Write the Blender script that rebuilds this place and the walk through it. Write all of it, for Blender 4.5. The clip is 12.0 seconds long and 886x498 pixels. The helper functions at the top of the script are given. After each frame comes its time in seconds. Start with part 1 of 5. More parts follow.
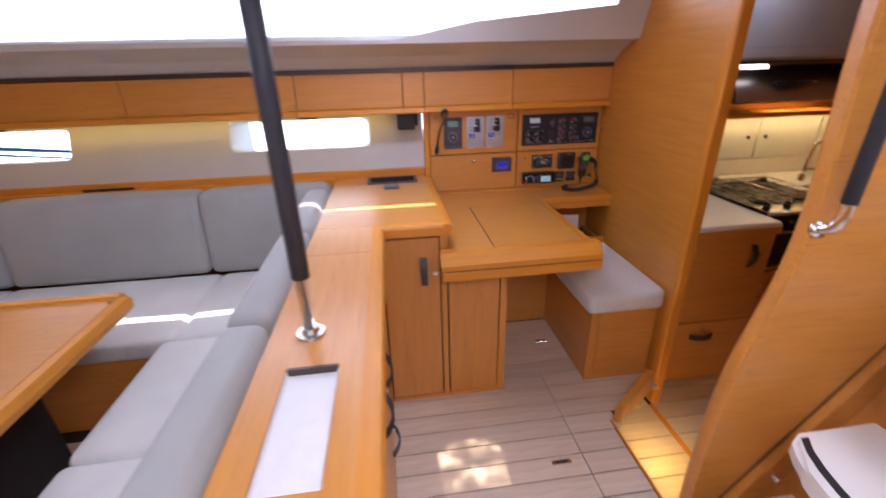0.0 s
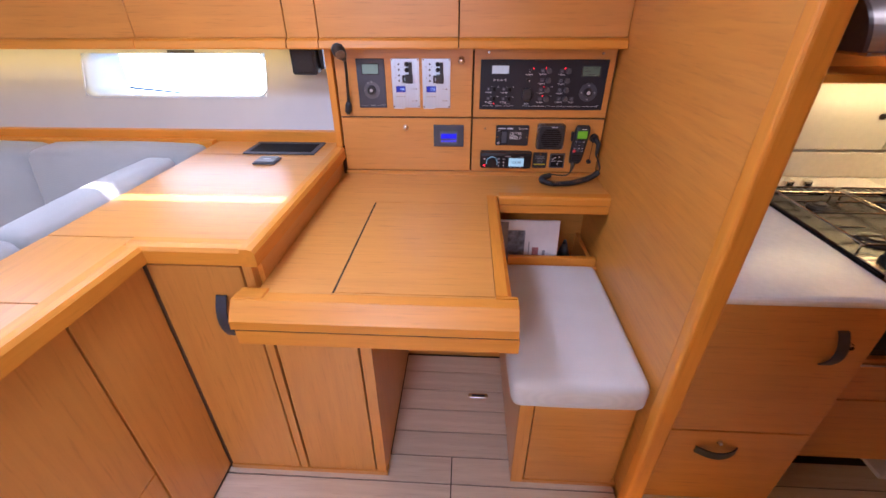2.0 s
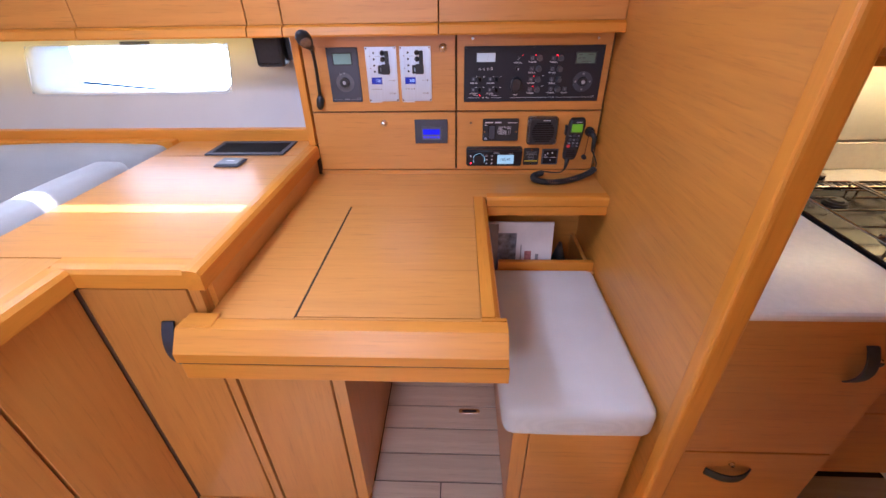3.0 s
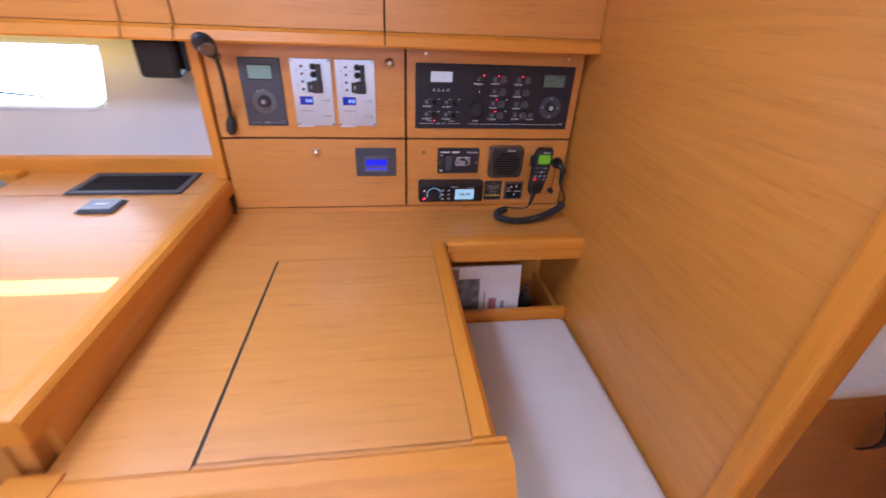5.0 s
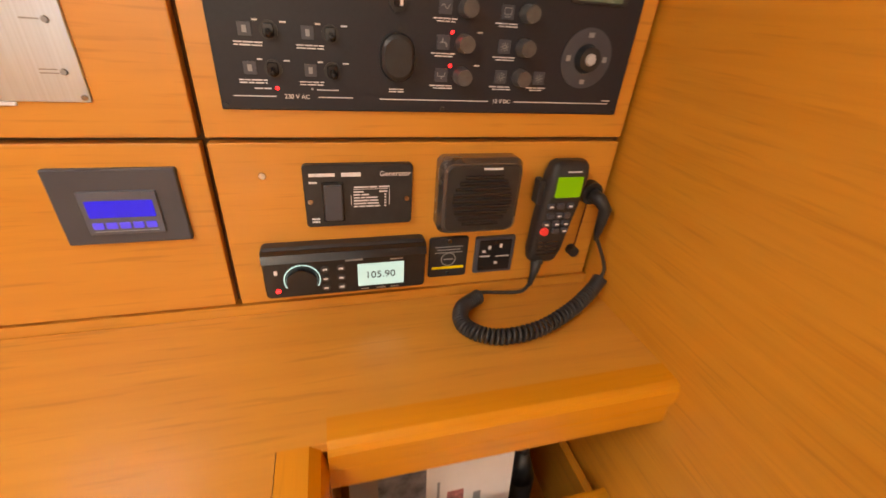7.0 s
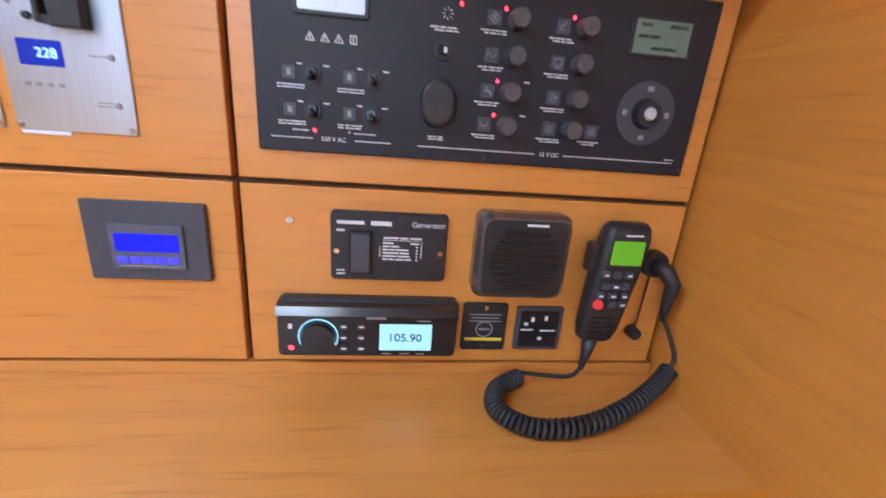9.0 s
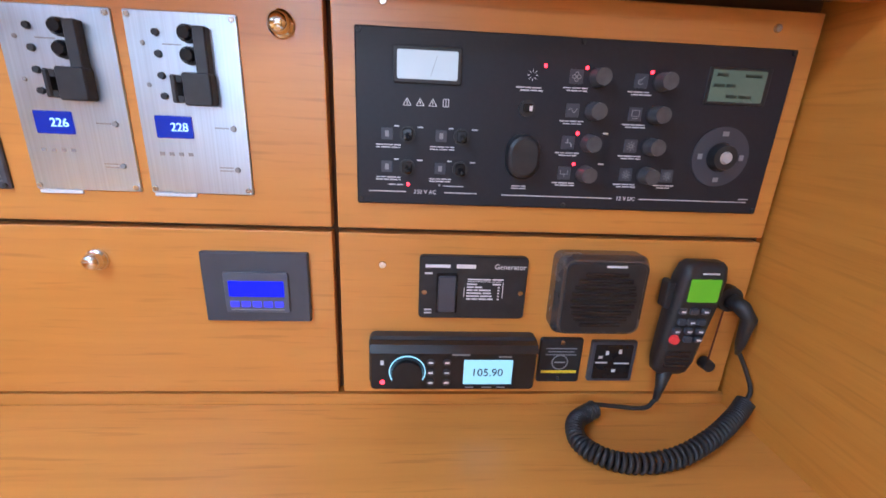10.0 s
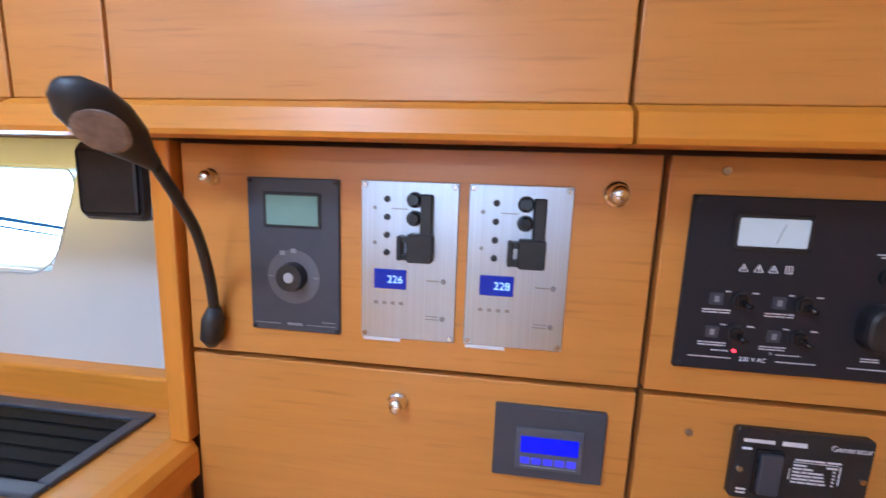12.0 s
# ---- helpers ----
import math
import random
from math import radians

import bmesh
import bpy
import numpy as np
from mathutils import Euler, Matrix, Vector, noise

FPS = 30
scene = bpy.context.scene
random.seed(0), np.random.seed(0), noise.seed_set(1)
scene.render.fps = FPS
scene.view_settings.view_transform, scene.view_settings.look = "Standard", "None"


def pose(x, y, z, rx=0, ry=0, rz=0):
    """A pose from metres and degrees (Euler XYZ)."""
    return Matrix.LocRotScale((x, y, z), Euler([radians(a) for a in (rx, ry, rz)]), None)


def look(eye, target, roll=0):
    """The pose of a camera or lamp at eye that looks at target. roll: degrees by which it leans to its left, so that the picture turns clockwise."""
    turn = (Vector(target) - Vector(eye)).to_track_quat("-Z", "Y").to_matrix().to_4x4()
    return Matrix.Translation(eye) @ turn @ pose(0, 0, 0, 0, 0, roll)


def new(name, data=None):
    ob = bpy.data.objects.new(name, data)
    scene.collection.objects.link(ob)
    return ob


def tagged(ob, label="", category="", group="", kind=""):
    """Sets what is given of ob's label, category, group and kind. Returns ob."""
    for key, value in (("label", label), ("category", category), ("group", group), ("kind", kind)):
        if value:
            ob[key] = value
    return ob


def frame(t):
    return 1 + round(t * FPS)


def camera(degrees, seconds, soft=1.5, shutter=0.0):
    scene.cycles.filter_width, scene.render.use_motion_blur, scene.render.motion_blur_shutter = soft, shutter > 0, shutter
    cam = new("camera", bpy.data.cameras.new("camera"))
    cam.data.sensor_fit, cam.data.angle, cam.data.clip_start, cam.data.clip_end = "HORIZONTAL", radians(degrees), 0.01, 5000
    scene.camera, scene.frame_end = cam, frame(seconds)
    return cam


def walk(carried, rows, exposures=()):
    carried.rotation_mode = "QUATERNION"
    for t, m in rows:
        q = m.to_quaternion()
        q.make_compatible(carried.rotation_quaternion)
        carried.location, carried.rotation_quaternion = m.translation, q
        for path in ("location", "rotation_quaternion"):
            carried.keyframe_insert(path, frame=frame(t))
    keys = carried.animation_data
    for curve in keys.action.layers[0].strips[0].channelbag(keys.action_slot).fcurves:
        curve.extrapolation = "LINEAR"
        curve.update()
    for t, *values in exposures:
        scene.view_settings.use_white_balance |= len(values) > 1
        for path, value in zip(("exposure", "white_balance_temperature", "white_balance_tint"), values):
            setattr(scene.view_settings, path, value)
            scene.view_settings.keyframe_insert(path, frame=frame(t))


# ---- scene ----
cam = camera(94.1, 12.0, 1.5, 0.4)
PATH = [
    (0, (-0.009, -0.017, 1.506), (0.213, 1.801, 0.703), -1.6),
    (0.5, (0.208, 0.125, 1.466), (0.574, 1.856, 0.533), -2.3),
    (1, (0.438, 0.405, 1.47), (0.874, 2.154, 0.604), 0.8),
    (1.5, (0.587, 0.599, 1.447), (0.724, 2.372, 0.532), 0.3),
    (2, (0.724, 0.743, 1.417), (0.624, 2.462, 0.399), -0.3),
    (2.5, (0.755, 0.863, 1.398), (0.63, 2.571, 0.365), -5.5),
    (2.7, (0.756, 0.879, 1.39), (0.656, 2.58, 0.343), -2.3),
    (4.3, (0.740, 0.89, 1.39), (0.690, 2.60, 0.36), 0.4),
    (4.5, (0.718, 0.961, 1.377), (0.696, 2.674, 0.345), -1.3),
    (5, (0.687, 1.164, 1.373), (0.942, 2.876, 0.372), 2.6),
    (5.5, (0.729, 1.346, 1.363), (1.196, 3.032, 0.394), 1.1),
    (6, (0.893, 1.635, 1.322), (1.351, 3.346, 0.394), -0.6),
    (6.5, (0.899, 1.792, 1.231), (1.356, 3.465, 0.235), 2.3),
    (7, (0.873, 1.913, 1.175), (1.369, 3.569, 0.169), 4.5),
    (7.2, (0.872, 1.946, 1.164), (1.377, 3.61, 0.177), 4.1),
    (8.8, (0.915, 1.954, 1.104), (1.207, 3.828, 0.47), 5.0),
    (9, (0.906, 1.944, 1.121), (1.155, 3.825, 0.49), 4.6),
    (9.5, (0.873, 1.936, 1.142), (1.062, 3.83, 0.53), 4.0),
    (10, (0.835, 1.934, 1.164), (0.968, 3.836, 0.558), 2.5),
    (10.5, (0.842, 1.93, 1.202), (0.949, 3.84, 0.617), 1.5),
    (11, (0.777, 1.922, 1.234), (0.726, 3.875, 0.804), 2.0),
    (11.5, (0.671, 1.962, 1.241), (0.461, 3.918, 0.882), 2.0),
    (12, (0.583, 1.958, 1.251), (0.334, 3.916, 0.927), 2.0),
]
EXPOSURES = [(0.0, 1.18, 6100, 24), (1.0, 1.50, 6000, 25), (2.0, 1.80, 5550, 24), (4.5, 1.80, 5350, 22), (5.3, 1.84, 5700, 21), (6.2, 2.24, 9300, 12),
             (7.2, 2.28, 9800, 10), (8.8, 2.42, 5350, 5), (9.5, 2.32, 5080, 4), (10.5, 2.25, 4900, 2), (11.5, 1.98, 4780, -2), (12.0, 1.88, 5000, 4)]
walk(cam, [(t, look(eye, target, roll)) for t, eye, target, roll in PATH], EXPOSURES)

# ---------------------------------------------------------------- light
world = bpy.data.worlds.new("world")
scene.world = world
world.use_nodes = True
wn = world.node_tree
sky = wn.nodes.new("ShaderNodeTexSky")
sky.sky_type, sky.sun_disc = "NISHITA", False
sky.sun_elevation, sky.sun_rotation = radians(77), radians(-20)
wn.nodes["Background"].inputs["Strength"].default_value = 0.08
wn.links.new(sky.outputs[0], wn.nodes["Background"].inputs["Color"])

SUN_DIR = Vector((0.06, -0.20, -1.0)).normalized()
sun = new("sun", bpy.data.lights.new("sun", "SUN"))
sun.data.energy, sun.data.angle, sun.data.color = 5.0, radians(0.5), (1.0, 0.95, 0.87)
sun.rotation_mode = "QUATERNION"
sun.rotation_quaternion = SUN_DIR.to_track_quat("-Z", "Y")


def area(name, at, to, w, h, power, colour=(1, 1, 1)):
    ob = new(name, bpy.data.lights.new(name, "AREA"))
    ob.data.shape, ob.data.size, ob.data.size_y = "RECTANGLE", w, h
    ob.data.energy, ob.data.color = power, colour
    ob.matrix_basis = look(at, to)
    return ob


DAY = (0.86, 0.95, 1.18)
WARM = (1.0, 0.62, 0.10)
area("skylight_nav", (0.115, 1.605, 1.935), (0.115, 1.605, 0), 0.25, 0.27, 2.5, DAY)
# added fill for the saloon through an invented overhead opening
area("fill_saloon", (-1.20, 0.55, 1.935), (-1.20, 0.55, 0), 0.65, 0.55, 2.0, DAY)
area("coachroof_daylight_port", (-1.0, 2.02, 1.80), (-1.0, 0.8, 1.0), 3.0, 0.22, 2.4, DAY)
# added fill from the unseen starboard side, no window modelled there
area("fill_starboard_high", (0.3, -1.60, 1.75), (0.4, 1.2, 0.6), 2.0, 0.3, 0.9, DAY)
# added overhead fill that lifts the sole, footwell and seat
area("fill_starboard_overhead", (0.17, -0.35, 1.94), (0.30, 0.25, 0.0), 0.52, 0.46, 7.0, (0.96, 0.95, 0.98))
# added low fill, also a bright shape for the steel panels to reflect
area("fill_starboard_low", (0.1, -1.69, 1.15), (0.3, 1.2, 0.3), 2.6, 0.24, 2.2, DAY)
area("companionway_daylight", (1.32, 0.42, 1.965), (1.20, 0.56, 0.0), 0.66, 0.56, 2.6, DAY)
# added fill over the galley worktop, below a closed deckhead
area("fill_galley", (1.75, 1.86, 1.935), (1.75, 1.86, 0), 0.35, 0.2, 0.7, DAY)
area("galley_strip_light", (2.45, 2.36, 1.185), (2.45, 2.30, 0), 0.9, 0.03, 0.7, (1.0, 0.74, 0.30))
area("hood_light", (2.42, 2.27, 1.272), (2.42, 2.29, 0), 0.45, 0.06, 0.22, (1.0, 0.66, 0.14))
area("courtesy_light", (1.02, 1.15, 0.03), (1.22, 1.15, -0.14), 0.25, 0.03, 0.47, WARM)
area("locker_strip_light", (-1.15, 2.47, 1.282), (-1.15, 2.60, 1.12), 2.3, 0.02, 0.55, (1.0, 0.66, 0.14))


# ---------------------------------------------------------------- materials
def base_mat(name):
    m = bpy.data.materials.new(name)
    m.use_nodes = True
    nt = m.node_tree
    return m, nt, nt.nodes["Principled BSDF"]


def n_noise(nt, scale, stretch=(1, 1, 1), detail=4, coord="Object", rough=0.55):
    tc = nt.nodes.new("ShaderNodeTexCoord")
    mp = nt.nodes.new("ShaderNodeMapping")
    mp.inputs["Scale"].default_value = stretch
    nt.links.new(tc.outputs[coord], mp.inputs["Vector"])
    t = nt.nodes.new("ShaderNodeTexNoise")
    t.inputs["Scale"].default_value, t.inputs["Detail"].default_value = scale, detail
    t.inputs["Roughness"].default_value = rough
    nt.links.new(mp.outputs["Vector"], t.inputs["Vector"])
    return t


def n_ramp(nt, src, stops):
    r = nt.nodes.new("ShaderNodeValToRGB")
    while len(r.color_ramp.elements) < len(stops):
        r.color_ramp.elements.new(0.5)
    for e, (p, c) in zip(r.color_ramp.elements, stops):
        e.position, e.color = p, (*c, 1) if len(c) == 3 else c
    nt.links.new(src, r.inputs["Fac"])
    return r


def n_mix(nt, a, b, fac, blend="MIX"):
    m = nt.nodes.new("ShaderNodeMix")
    m.data_type, m.blend_type = "RGBA", blend
    for sock, v in (("Factor", fac), ("A", a), ("B", b)):
        s = next(i for i in m.inputs if i.name == sock and (i.type == ("VALUE" if sock == "Factor" else "RGBA")))
        if isinstance(v, (int, float)):
            s.default_value = v
        elif isinstance(v, tuple):
            s.default_value = (*v, 1)
        else:
            nt.links.new(v, s)
    return next(o for o in m.outputs if o.type == "RGBA")


def n_bump(nt, bsdf, src, strength, dist):
    b = nt.nodes.new("ShaderNodeBump")
    b.inputs["Strength"].default_value, b.inputs["Distance"].default_value = strength, dist
    nt.links.new(src, b.inputs["Height"])
    nt.links.new(b.outputs["Normal"], bsdf.inputs["Normal"])


def wood(name, light, dark, axis, rough=0.38, fleck=0.22, vary=0.0, streak=0.16, coat=0.45):
    m, nt, b = base_mat(name)
    st = {"x": (1.2, 22, 22), "y": (22, 1.2, 22), "z": (22, 22, 1.2)}[axis]
    fs = {"x": (9, 160, 160), "y": (160, 9, 160), "z": (160, 160, 9)}[axis]
    grain = n_noise(nt, 2.2, st, 6)
    c = n_ramp(nt, grain.outputs["Fac"], [(0.25, dark), (0.5, tuple(0.5 * (p + q) for p, q in zip(light, dark))), (0.75, light)])
    flecks = n_noise(nt, 1.0, fs, 2)
    fr = n_ramp(nt, flecks.outputs["Fac"], [(0.58, (1, 1, 1)), (0.72, (0.66, 0.58, 0.48))])
    col = n_mix(nt, c.outputs["Color"], fr.outputs["Color"], fleck, "MULTIPLY")
    big = n_noise(nt, 1.3, (1, 1, 1), 2)
    br = n_ramp(nt, big.outputs["Fac"], [(0.3, (0.90, 0.88, 0.86)), (0.7, (1.06, 1.04, 1.0))])
    col = n_mix(nt, col, br.outputs["Color"], 0.8, "MULTIPLY")
    ss = {"x": (2.6, 55, 55), "y": (55, 2.6, 55), "z": (55, 55, 2.6)}[axis]
    streaks = n_noise(nt, 1.6, ss, 3, rough=0.7)
    sr = n_ramp(nt, streaks.outputs["Fac"], [(0.36, (1.07, 1.06, 1.04)), (0.55, (1, 1, 1)), (0.66, (0.80, 0.71, 0.60)), (0.74, (0.66, 0.55, 0.42))])
    col = n_mix(nt, col, sr.outputs["Color"], streak, "MULTIPLY")
    if vary:
        oi = nt.nodes.new("ShaderNodeObjectInfo")
        vr = n_ramp(nt, oi.outputs["Random"], [(0, (1 - vary,) * 3), (1, (1 + vary * 0.6,) * 3)])
        col = n_mix(nt, col, vr.outputs["Color"], 1.0, "MULTIPLY")
    nt.links.new(col, b.inputs["Base Color"])
    b.inputs["Roughness"].default_value = rough
    b.inputs["Specular IOR Level"].default_value = 0.5
    b.inputs["Coat Weight"].default_value, b.inputs["Coat Roughness"].default_value = coat, 0.30
    n_bump(nt, b, flecks.outputs["Fac"], 0.10, 0.0005)
    return m


def plain(name, colour, rough=0.5, metal=0.0, var=0.08, scale=30, bump=0.0, bscale=400, emit=None, estr=0.0, spec=0.5):
    m, nt, b = base_mat(name)
    t = n_noise(nt, scale, (1, 1, 1), 4)
    r = n_ramp(nt, t.outputs["Fac"], [(0.3, tuple(v * (1 - var) for v in colour)), (0.7, tuple(min(1, v * (1 + var)) for v in colour))])
    nt.links.new(r.outputs["Color"], b.inputs["Base Color"])
    rr = nt.nodes.new("ShaderNodeMapRange")
    rr.inputs["To Min"].default_value, rr.inputs["To Max"].default_value = max(0, rough - 0.06), min(1, rough + 0.06)
    nt.links.new(t.outputs["Fac"], rr.inputs["Value"])
    nt.links.new(rr.outputs["Result"], b.inputs["Roughness"])
    b.inputs["Metallic"].default_value = metal
    b.inputs["Specular IOR Level"].default_value = spec
    if bump:
        f = n_noise(nt, bscale, (1, 1, 1), 2)
        n_bump(nt, b, f.outputs["Fac"], bump, 0.001)
    if emit:
        b.inputs["Emission Color"].default_value = (*emit, 1)
        b.inputs["Emission Strength"].default_value = estr
    return m


def fabric(name, colour):
    m, nt, b = base_mat(name)
    tc = nt.nodes.new("ShaderNodeTexCoord")
    w = nt.nodes.new("ShaderNodeTexWave")
    w.inputs["Scale"].default_value, w.inputs["Distortion"].default_value = 260, 1.5
    w2 = nt.nodes.new("ShaderNodeTexWave")
    w2.bands_direction = "Y"
    w2.inputs["Scale"].default_value, w2.inputs["Distortion"].default_value = 260, 1.5
    for k in (w, w2):
        nt.links.new(tc.outputs["Object"], k.inputs["Vector"])
    weave = n_mix(nt, w.outputs["Color"], w2.outputs["Color"], 0.5)
    big = n_noise(nt, 5, (1, 1, 1), 4)
    r = n_ramp(nt, big.outputs["Fac"], [(0.3, tuple(v * 0.93 for v in colour)), (0.7, tuple(min(1, v * 1.05) for v in colour))])
    wr = n_ramp(nt, weave, [(0.2, (0.86, 0.86, 0.86)), (0.8, (1, 1, 1))])
    nt.links.new(n_mix(nt, r.outputs["Color"], wr.outputs["Color"], 0.7, "MULTIPLY"), b.inputs["Base Color"])
    b.inputs["Roughness"].default_value = 0.9
    b.inputs["Sheen Weight"].default_value = 0.25
    n_bump(nt, b, weave, 0.2, 0.0008)
    return m


def brushed(name, colour, rough=0.3, axis="z"):
    m, nt, b = base_mat(name)
    st = {"x": (2, 300, 300), "z": (300, 300, 2)}[axis]
    t = n_noise(nt, 1.5, st, 3)
    big = n_noise(nt, 14, (1, 1, 1), 3)
    r = n_ramp(nt, t.outputs["Fac"], [(0.3, tuple(v * 0.86 for v in colour)), (0.7, colour)])
    nt.links.new(r.outputs["Color"], b.inputs["Base Color"])
    rr = nt.nodes.new("ShaderNodeMapRange")
    rr.inputs["To Min"].default_value, rr.inputs["To Max"].default_value = rough - 0.08, rough + 0.12
    nt.links.new(big.outputs["Fac"], rr.inputs["Value"])
    nt.links.new(rr.outputs["Result"], b.inputs["Roughness"])
    b.inputs["Metallic"].default_value = 1.0
    return m


def glass_mat(name):
    m, nt, b = base_mat(name)
    b.inputs["Base Color"].default_value = (0.98, 0.99, 1, 1)
    b.inputs["Transmission Weight"].default_value = 1.0
    b.inputs["Roughness"].default_value = 0.0
    b.inputs["IOR"].default_value = 1.1
    return m


def mottled(name):
    """Uneven filter that lets part of the sun through, added to dapple its patch."""
    m, nt, b = base_mat(name)
    t = n_noise(nt, 8, (1, 1.5, 1), 2)
    r = n_ramp(nt, t.outputs["Fac"], [(0.38, (0.10, 0.10, 0.09)), (0.50, (0.34, 0.32, 0.28)), (0.66, (0.80, 0.77, 0.70))])
    tr = nt.nodes.new("ShaderNodeBsdfTransparent")
    nt.links.new(r.outputs["Color"], tr.inputs["Color"])
    nt.links.new(tr.outputs[0], nt.nodes["Material Output"].inputs["Surface"])
    return m


def glow(name, colour, strength):
    return plain(name, tuple(0.3 * c for c in colour), 0.4, emit=colour, estr=strength)


LW, DW = (0.69, 0.306, 0.056), (0.60, 0.254, 0.043)
M_WX = wood("oak_veneer_lengthwise", LW, DW, "x", fleck=0.5, coat=0.55)
M_WY = wood("oak_veneer_athwart", (0.70, 0.305, 0.044), (0.59, 0.242, 0.030), "y", 0.34, 0.42, coat=0.8)
M_WB = wood("oak_veneer_bulkhead", (0.70, 0.305, 0.044), (0.59, 0.242, 0.030), "y", 0.40, 0.36, streak=0.36)
M_WZ = wood("oak_veneer_upright", LW, DW, "z", fleck=0.4, coat=0.3)
M_TRIM = wood("solid_oak_trim", (0.74, 0.298, 0.026), (0.64, 0.244, 0.018), "x", 0.42, 0.3, coat=0.15)
M_TRIMY = wood("solid_oak_trim_athwart", (0.74, 0.298, 0.026), (0.64, 0.244, 0.018), "y", 0.42, 0.3, coat=0.15)
M_TRIMZ = wood("solid_oak_trim_upright", (0.74, 0.298, 0.026), (0.64, 0.244, 0.018), "z", 0.42, 0.3, coat=0.15)
M_PLANK = wood("pale_floor_laminate", (0.80, 0.69, 0.55), (0.62, 0.50, 0.38), "x", 0.30, 0.35, vary=0.10, streak=0.35)
# sole caulking; also painted into table grooves and galley gaps as shade
M_CAULK_SHADE = plain("dark_caulking_and_gap_shade", (0.035, 0.028, 0.022), 0.7)
# dark brown stands in for the shade in gaps between doors and panels
M_GAP_SHADE = plain("gap_shade_brown", (0.13, 0.065, 0.03), 0.8)
M_DARKWOOD = wood("dark_wenge_strip", (0.07, 0.04, 0.03), (0.035, 0.02, 0.016), "x", 0.4)
M_VINYL = plain("ivory_vinyl_liner", (0.54, 0.54, 0.53), 0.55, var=0.03, scale=6, bump=0.08, bscale=500)
M_GEL = plain("white_gelcoat", (0.82, 0.80, 0.76), 0.3, var=0.02, scale=5)
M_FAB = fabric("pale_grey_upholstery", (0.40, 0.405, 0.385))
# seat fabric lightened in colour to make up for weak light on the cushions
M_FABL = fabric("lightened_seat_upholstery", (0.72, 0.715, 0.68))
M_SOLID = plain("ivory_solid_surface", (0.80, 0.76, 0.68), 0.22, var=0.04, scale=60)
M_BLK = plain("matt_black_plastic", (0.022, 0.022, 0.024), 0.45, var=0.2, scale=80)
M_GREYCAP = plain("pale_grey_cap", (0.50, 0.50, 0.52), 0.35)
M_BEZEL = plain("graphite_bezel", (0.17, 0.16, 0.155), 0.26, 0.7)
M_BLKG = plain("gloss_black_plastic", (0.016, 0.016, 0.018), 0.18, var=0.1)
M_ANTH = plain("anthracite_panel", (0.020, 0.021, 0.028), 0.46, var=0.08, scale=200, bump=0.05, spec=0.36)
M_VENT = plain("dull_black_vent", (0.010, 0.010, 0.011), 0.6, var=0.1, spec=0.15)
M_DGREY = plain("dark_grey_plastic", (0.060, 0.066, 0.085), 0.42, var=0.08)
M_LEATHER = plain("dark_blue_grey_leather", (0.035, 0.04, 0.055), 0.5, var=0.15, scale=60, bump=0.2, bscale=300)
M_CHROME = plain("polished_chrome", (0.85, 0.84, 0.82), 0.1, 1.0, var=0.03)
M_STEEL = brushed("brushed_steel", (0.62, 0.71, 0.82), 0.31)
M_STEELX = brushed("brushed_steel_hood", (0.60, 0.57, 0.52), 0.22, "x")
M_HOOD = brushed("satin_steel_hood", (0.62, 0.57, 0.52), 0.40, "x")
M_GRATE = plain("dark_enamelled_wire", (0.06, 0.058, 0.055), 0.3, 0.6)
M_INK = plain("white_print", (0.75, 0.75, 0.78), 0.6, var=0.02)
M_INKG = plain("grey_print", (0.28, 0.29, 0.31), 0.6, var=0.02)
M_INKK = plain("black_print", (0.02, 0.02, 0.025), 0.6, var=0.02)
M_RED = glow("red_led", (1.0, 0.012, 0.02), 2.2)
M_REVEAL = plain("pale_window_reveal", (0.60, 0.66, 0.68), 0.35, var=0.02, scale=5)
M_KNOB = plain("satin_black_knob", (0.085, 0.085, 0.09), 0.34, var=0.15, scale=120)
M_LCDW = plain("pale_meter_face", (0.42, 0.46, 0.50), 0.3, var=0.03, emit=(0.8, 0.88, 0.9), estr=0.07)
M_LCDG = plain("green_grey_lcd", (0.10, 0.13, 0.10), 0.25, var=0.05, emit=(0.2, 0.3, 0.2), estr=0.03)
M_LCDT = plain("teal_grey_lcd", (0.19, 0.30, 0.26), 0.25, var=0.05, emit=(0.3, 0.5, 0.42), estr=0.03)
M_BLUE = glow("blue_backlight", (0.006, 0.008, 1.0), 0.17)
M_BLUED = plain("dark_blue_display", (0.01, 0.02, 0.12), 0.2, emit=(0.02, 0.04, 0.7), estr=0.09)
M_DIGIT = glow("pale_blue_digits", (0.45, 0.65, 1.0), 0.42)
M_CYAN = glow("cyan_lcd", (0.50, 0.80, 0.90), 0.18)
M_LIME = glow("lime_lcd", (0.25, 0.62, 0.02), 0.085)
M_YEL = plain("yellow_tape", (0.75, 0.62, 0.03), 0.5)
M_PAPER = plain("white_paper", (0.78, 0.77, 0.78), 0.7, var=0.03)
M_PHOTO = plain("grey_photo_print", (0.16, 0.18, 0.22), 0.5, var=0.7, scale=40)
M_GLASS = glass_mat("window_glass")
M_SUN_FILTER = mottled("mottled_sun_filter")
M_OUT = plain("bright_daylight_beyond", (0.8, 0.85, 0.9), 0.8, emit=(0.82, 0.92, 1.0), estr=2.3)
M_OUTB = plain("blue_hull_stripe", (0.012, 0.05, 0.13), 0.5, emit=(0.06, 0.28, 0.60), estr=0.08)
M_WARMLED = glow("warm_led_strip", (1.0, 0.55, 0.06), 0.75)
M_COOLLED = glow("white_tube_light", (1.0, 0.93, 0.95), 1.6)
